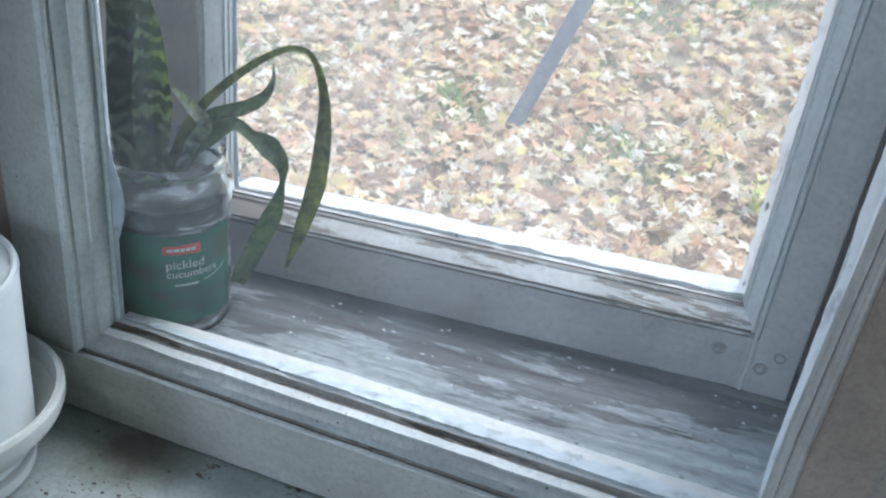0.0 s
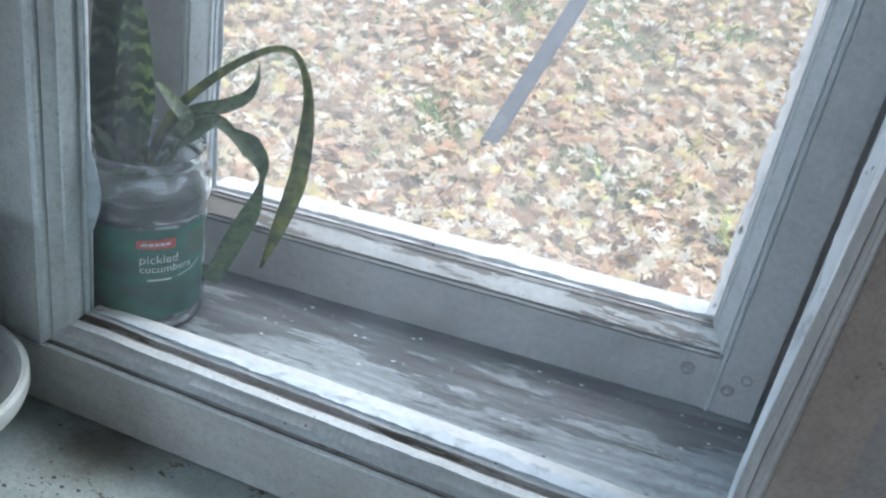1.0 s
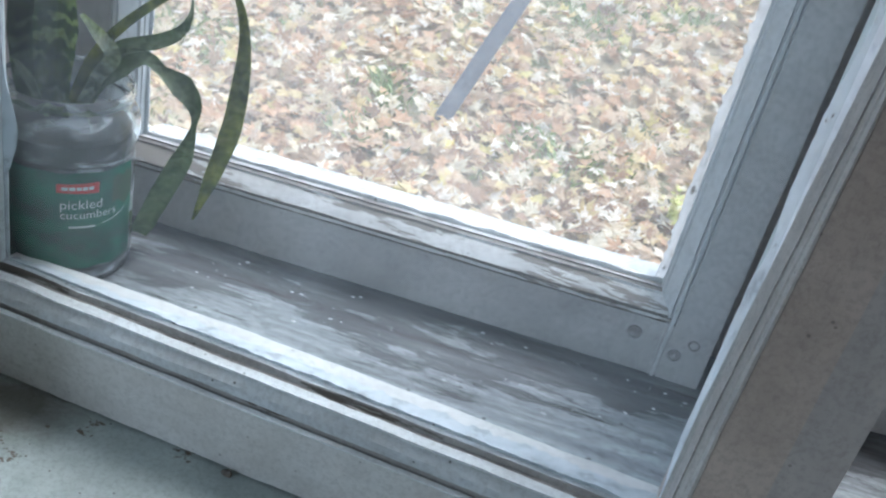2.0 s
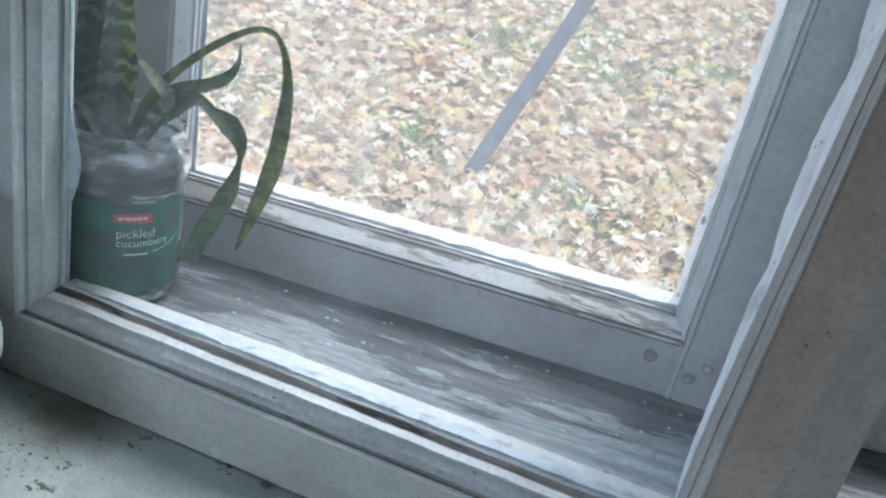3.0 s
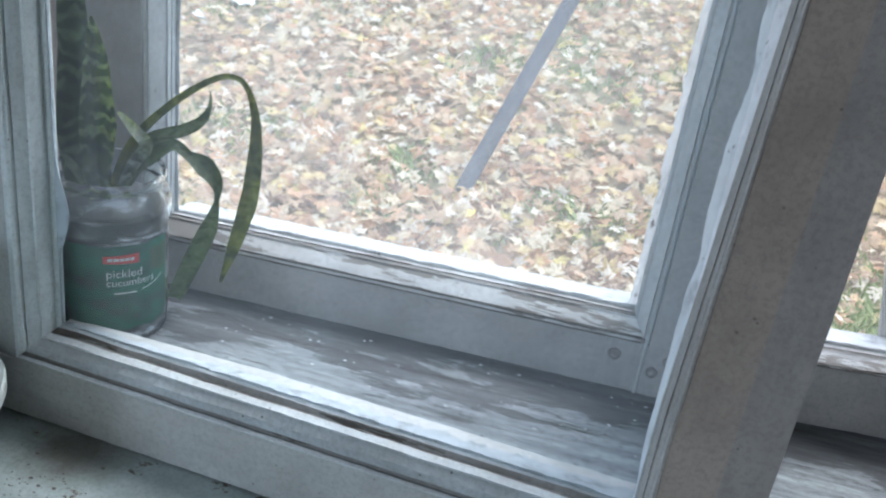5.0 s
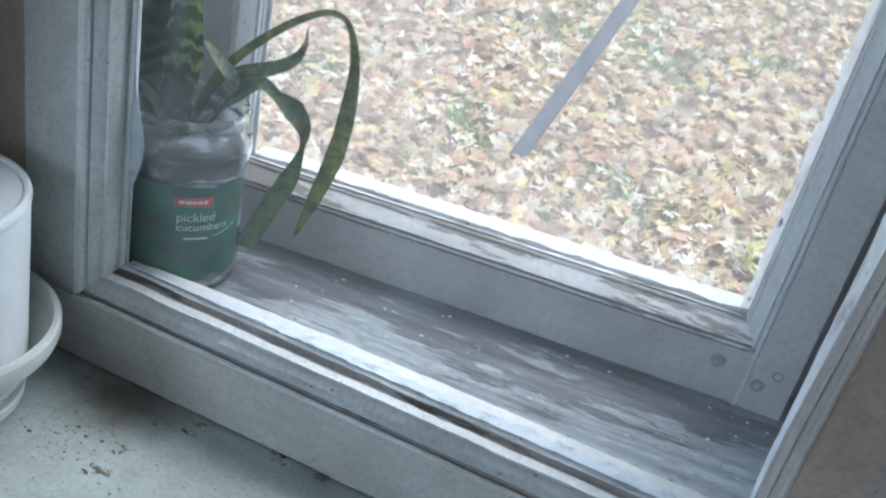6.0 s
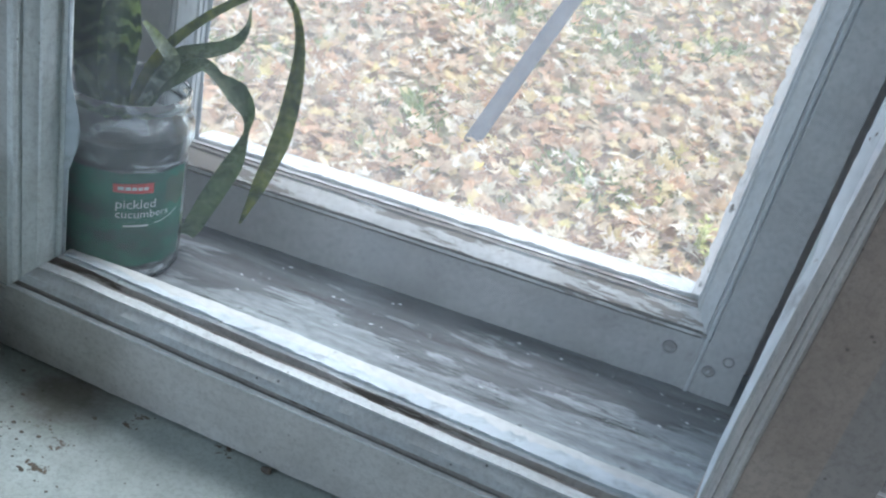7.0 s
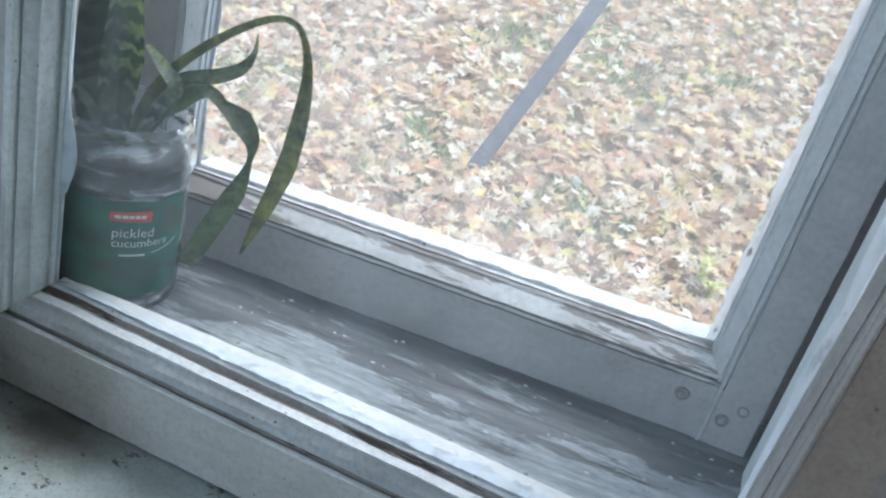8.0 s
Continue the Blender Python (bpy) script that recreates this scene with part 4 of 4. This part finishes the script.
lt.links.new(thin.outputs[0], lt.nodes["Material Output"].inputs[0])

# half outline of a maple leaf: angle from the tip in degrees, radius
LOBES = [(0, 1.0), (11, 0.62), (22, 0.66), (31, 0.40), (47, 0.92), (58, 0.60), (70, 0.55), (80, 0.33), (100, 0.62), (122, 0.36), (150, 0.22), (180, 0.10)]


def leaf_verts(rng, size):
    """One curled maple leaf round the origin: its points and triangles."""
    ring = LOBES + [(360 - a, r) for a, r in reversed(LOBES[1:-1])]
    b1, b2, ph = rng.uniform(-0.25, 0.45), rng.uniform(-0.3, 0.3), rng.uniform(0, 6.28)
    pts = [(0.0, 0.0, 0.02 * size)]
    for a, r in ring:
        r *= rng.uniform(0.88, 1.1)
        t = radians(a)
        x, y = r * math.sin(t), r * math.cos(t)
        z = b1 * r * r * (0.6 + 0.6 * math.cos(t * 2 + ph)) + b2 * x * y + rng.uniform(-0.05, 0.05)
        pts.append((x * size, y * size, z * size * 0.5))
    k = len(ring)
    return pts, [(0, i + 1, (i + 1) % k + 1) for i in range(k)]


lr = random.Random(11)
near_spots, verts, tris = [], [], []


def cover(x, y):
    """How thickly the leaves lie: thinner on grassy patches."""
    return 1.08 + 0.9 * noise.noise((x * 1.1, y * 1.1, 5.0)) + 0.7 * noise.noise((x * 2.3, y * 2.3, 9.0))


count = 0
while count < 34000:
    y = 2.4 + 13.0 * lr.random() ** 1.3
    x = -0.3 + lr.uniform(-0.5, 0.5) * (2.6 + 1.25 * y) - 0.12 * (y - 3)
    if lr.random() > cover(x, y):
        continue
    size = lr.uniform(0.050, 0.092)
    turn = Matrix.Rotation(0.30, 3, "X") @ Euler((lr.gauss(0, 0.36), lr.gauss(0, 0.32), lr.uniform(0, 6.28))).to_matrix()
    lift = lr.uniform(0.008, 0.035)
    if len(near_spots) < 300 and y < 4.6 and -1.6 < x < 0.9 and count % 3 == 0:
        near_spots.append((x, y, lift, turn, size))
        count += 1
        continue
    pts, fs = leaf_verts(lr, size)
    o = len(verts)
    for p in pts:
        q = turn @ Vector(p)
        verts.append((q.x + x, q.y + y, q.z + 0.3 * size + ground_z(y) + lift))
    tris.extend((a + o, b + o, c + o) for a, b, c in fs)
    count += 1
me = bpy.data.meshes.new("leaf_litter")
me.from_pydata(verts, [], tris)
me.materials.append(leaf_litter_mat)
litter = tagged(new("leaf_litter", me), "thick carpet of fallen pale tan and yellow maple leaves on grass", "leaves", kind="stuff")
shapes = []
for k in range(8):
    pts, fs = leaf_verts(lr, 1.0)
    m2 = bpy.data.meshes.new("leaf")
    m2.from_pydata(pts, [], fs)
    m2.materials.append(leaf_litter_mat)
    shapes.append(m2)
for k, (x, y, lift, turn, size) in enumerate(near_spots):
    ob = new("fallen_leaf", shapes[k % 8])
    ob.parent = litter
    ob.matrix_local = Matrix.Translation((x, y, ground_z(y) + lift + 0.01)) @ turn.to_4x4() @ Matrix.Scale(size, 4)

# grass between the leaves
grass_mat, gt2, gb2 = material("autumn_grass")
gg = gt2.nodes.new("ShaderNodeNewGeometry")
gt2.links.new(ramp(gt2, gg, [(0.0, (0.26, 0.33, 0.13)), (0.5, (0.38, 0.45, 0.19)), (1.0, (0.50, 0.54, 0.27))], "Random Per Island").outputs[0], gb2.inputs["Base Color"])
gb2.inputs["Roughness"].default_value = 0.7
verts, tris = [], []
k = 0
while k < 24000:
    y = 2.4 + 12.0 * lr.random() ** 1.3
    x = -0.3 + lr.uniform(-0.5, 0.5) * (2.6 + 1.25 * y) - 0.12 * (y - 3)
    if lr.random() > 0.95 - cover(x, y) + 0.25 * noise.noise((x * 6, y * 6, 2.0)):
        continue
    a, h, w = lr.uniform(0, 6.28), lr.uniform(0.03, 0.085), lr.uniform(0.003, 0.006)
    z, o = ground_z(y), len(verts)
    dx, dy = math.cos(a), math.sin(a)
    lean = lr.uniform(0.2, 1.2) * h
    verts += [(x - dy * w, y + dx * w, z), (x + dy * w, y - dx * w, z), (x + dx * lean * 0.5 + dy * w * 0.8, y + dy * lean * 0.5 - dx * w * 0.8, z + h * 0.7), (x + dx * lean, y + dy * lean, z + h)]
    tris += [(o, o + 1, o + 2), (o, o + 2, o + 3)]
    k += 1
me = bpy.data.meshes.new("grass")
me.from_pydata(verts, [], tris)
me.materials.append(grass_mat)
tagged(new("grass", me), "thin green grass showing between the fallen leaves", "grass", kind="stuff")

# yellow leaf and pale litter
bright = simple("bright_yellow_leaf", (0.78, 0.58, 0.12), (0.85, 0.68, 0.22), 30.0, 0.6, 0.1)
pts, fs = leaf_verts(lr, 0.075)
m2 = bpy.data.meshes.new("yellow_leaf")
m2.from_pydata(pts, [], fs)
m2.materials.append(bright)
yl = tagged(new("yellow_leaf", m2), "bright yellow fallen leaf on the leaf carpet", "leaf")
yl.matrix_world = pose(-0.568, 3.853, ground_z(3.853) + 0.050, 12, -8, 40)
paper = simple("white_scrap", (0.78, 0.78, 0.77), (0.85, 0.85, 0.85), 14.0, 0.7, 0.1)


def scrap(x, y, a, b, turn):
    bm = bmesh.new()
    c = bmesh.ops.create_grid(bm, x_segments=5, y_segments=4, size=0.5)
    for v in c["verts"]:
        v.co = Vector((v.co.x * a, v.co.y * b, 0.03 * noise.noise((v.co.x * 4 + x, v.co.y * 4, 1))))
    bmesh.ops.solidify(bm, geom=list(bm.faces), thickness=0.006)
    ob = tagged(mesh_object("paper_scrap", bm, paper, True), "white paper scrap lying on the fallen leaves", "litter", "litter on the lawn")
    ob.matrix_world = pose(x, y, ground_z(y) + 0.05, 8, 4, turn)


scrap(-3.07, 5.86, 0.16, 0.13, 20)
scrap(-3.22, 5.49, 0.13, 0.09, -10)
stake = tagged(mesh_object("stake", lathe([(0.0, -0.1), (0.016, -0.1), (0.016, 0.85), (0.012, 0.87), (0.0, 0.875)], 10), paper, True), "thin pale stake standing in the fallen leaves", "stake")
stake.matrix_world = pose(-3.16, 6.02, ground_z(6.02), 2, -2, 0)


def weed(x, y, n, h, seed, colour, label):
    """A tuft of upright leafy stems on the lawn."""
    rng = random.Random(seed)
    root = thing("weed", label, "weed", (x, y, ground_z(y)), "weeds on the lawn")
    stems, leaves = bmesh.new(), bmesh.new()
    for k in range(n):
        a, lean, hh = rng.uniform(0, 6.28), rng.uniform(0.1, 0.6), h * rng.uniform(0.6, 1.0)
        tip = Vector((math.cos(a) * lean * hh, math.sin(a) * lean * hh, hh))
        side = Vector((-math.sin(a), math.cos(a), 0)) * 0.003
        q = [stems.verts.new(p) for p in (-side, side, tip + side * 0.4, tip - side * 0.4)]
        stems.faces.new(q)
        for j in range(5):
            c = tip * (0.35 + 0.15 * j)
            b = rng.uniform(0, 6.28)
            d = Vector((math.cos(b), math.sin(b), rng.uniform(0.0, 0.7))) * rng.uniform(0.03, 0.055)
            s2 = Vector((-math.sin(b), math.cos(b), 0.3)) * 0.011
            leaves.faces.new([leaves.verts.new(p) for p in (c, c + d * 0.5 + s2, c + d, c + d * 0.5 - s2)])
    part("stems", stems, colour, root)
    part("leaves", leaves, colour, root)


weed_yellow = simple("yellow_green_weed", (0.40, 0.42, 0.10), (0.62, 0.58, 0.20), 30.0, 0.6, 0.0)
weed_green = simple("fresh_green_weed", (0.28, 0.38, 0.10), (0.48, 0.54, 0.20), 30.0, 0.6, 0.0)
weed(0.61, 3.85, 10, 0.20, 3, weed_yellow, "yellow-green weed among the fallen leaves")
weed(0.67, 3.78, 7, 0.15, 4, weed_yellow, "yellow-green weed among the fallen leaves")
for k in range(3):
    weed(-0.38 + 0.30 * k - 0.25, 8.05 + 0.1 * k, 14, 0.22, 7 + k, weed_green, "bright green weed among the fallen leaves")

# leaning grey pole
pole_mat = simple("weathered_grey_pole", (0.12, 0.118, 0.13), (0.19, 0.187, 0.20), 8.0, 0.8, 0.3, (1, 1, 0.2))
foot, head = Vector((-0.703, 4.085, -1.475)), Vector((-0.323, 5.04, -0.10))
way = head - foot
line = [foot + way * t + Vector((0.02 * math.sin(t * 2.2), 0, 0.02 * math.sin(t * 3))) for t in np.linspace(0, 2.4, 14)]
bm = bmesh.new()
rows = []
for k, p in enumerate(line):
    t = way.normalized()
    s = t.cross(Vector((0.2, -1, 0.5))).normalized()
    q = s.cross(t)
    r = 0.046 - 0.0004 * k
    rows.append([bm.verts.new(p + s * r * math.cos(a) * (1 + 0.05 * noise.noise((k, a, 0))) + q * r * 0.5 * math.sin(a)) for a in np.linspace(0, 2 * math.pi, 13)[:-1]])
for a, b in zip(rows, rows[1:]):
    for j in range(12):
        bm.faces.new((a[j], a[(j + 1) % 12], b[(j + 1) % 12], b[j]))
bm.faces.new(rows[0])
bm.faces.new(list(reversed(rows[-1])))
tagged(mesh_object("pole", bm, pole_mat, True), "weathered grey pole leaning, its foot in the leaves", "pole")

# pale reflection-like strip, built as an added batten leaning on the neighbouring outer sash
batten_mat = simple("reflection_strip_batten", (0.34, 0.33, 0.31), (0.54, 0.52, 0.49), 22.0, 0.8, 0.3, (1, 1, 0.1))
bm = box((-0.0115, -0.006, 0.0), (0.0115, 0.006, 0.75), 0.0015)
batten = tagged(mesh_object("batten", bm, batten_mat), "pale batten added for a reflection-like strip outside the window", "batten")
batten.matrix_world = pose(0.689, 0.236, 0.02, 0, -12.6, 0)
# sloping outer ledge under the sashes
bm = bmesh.new()
add_box(bm, (-0.22, 0.2605, -0.10), (1.22, 0.36, -0.055))
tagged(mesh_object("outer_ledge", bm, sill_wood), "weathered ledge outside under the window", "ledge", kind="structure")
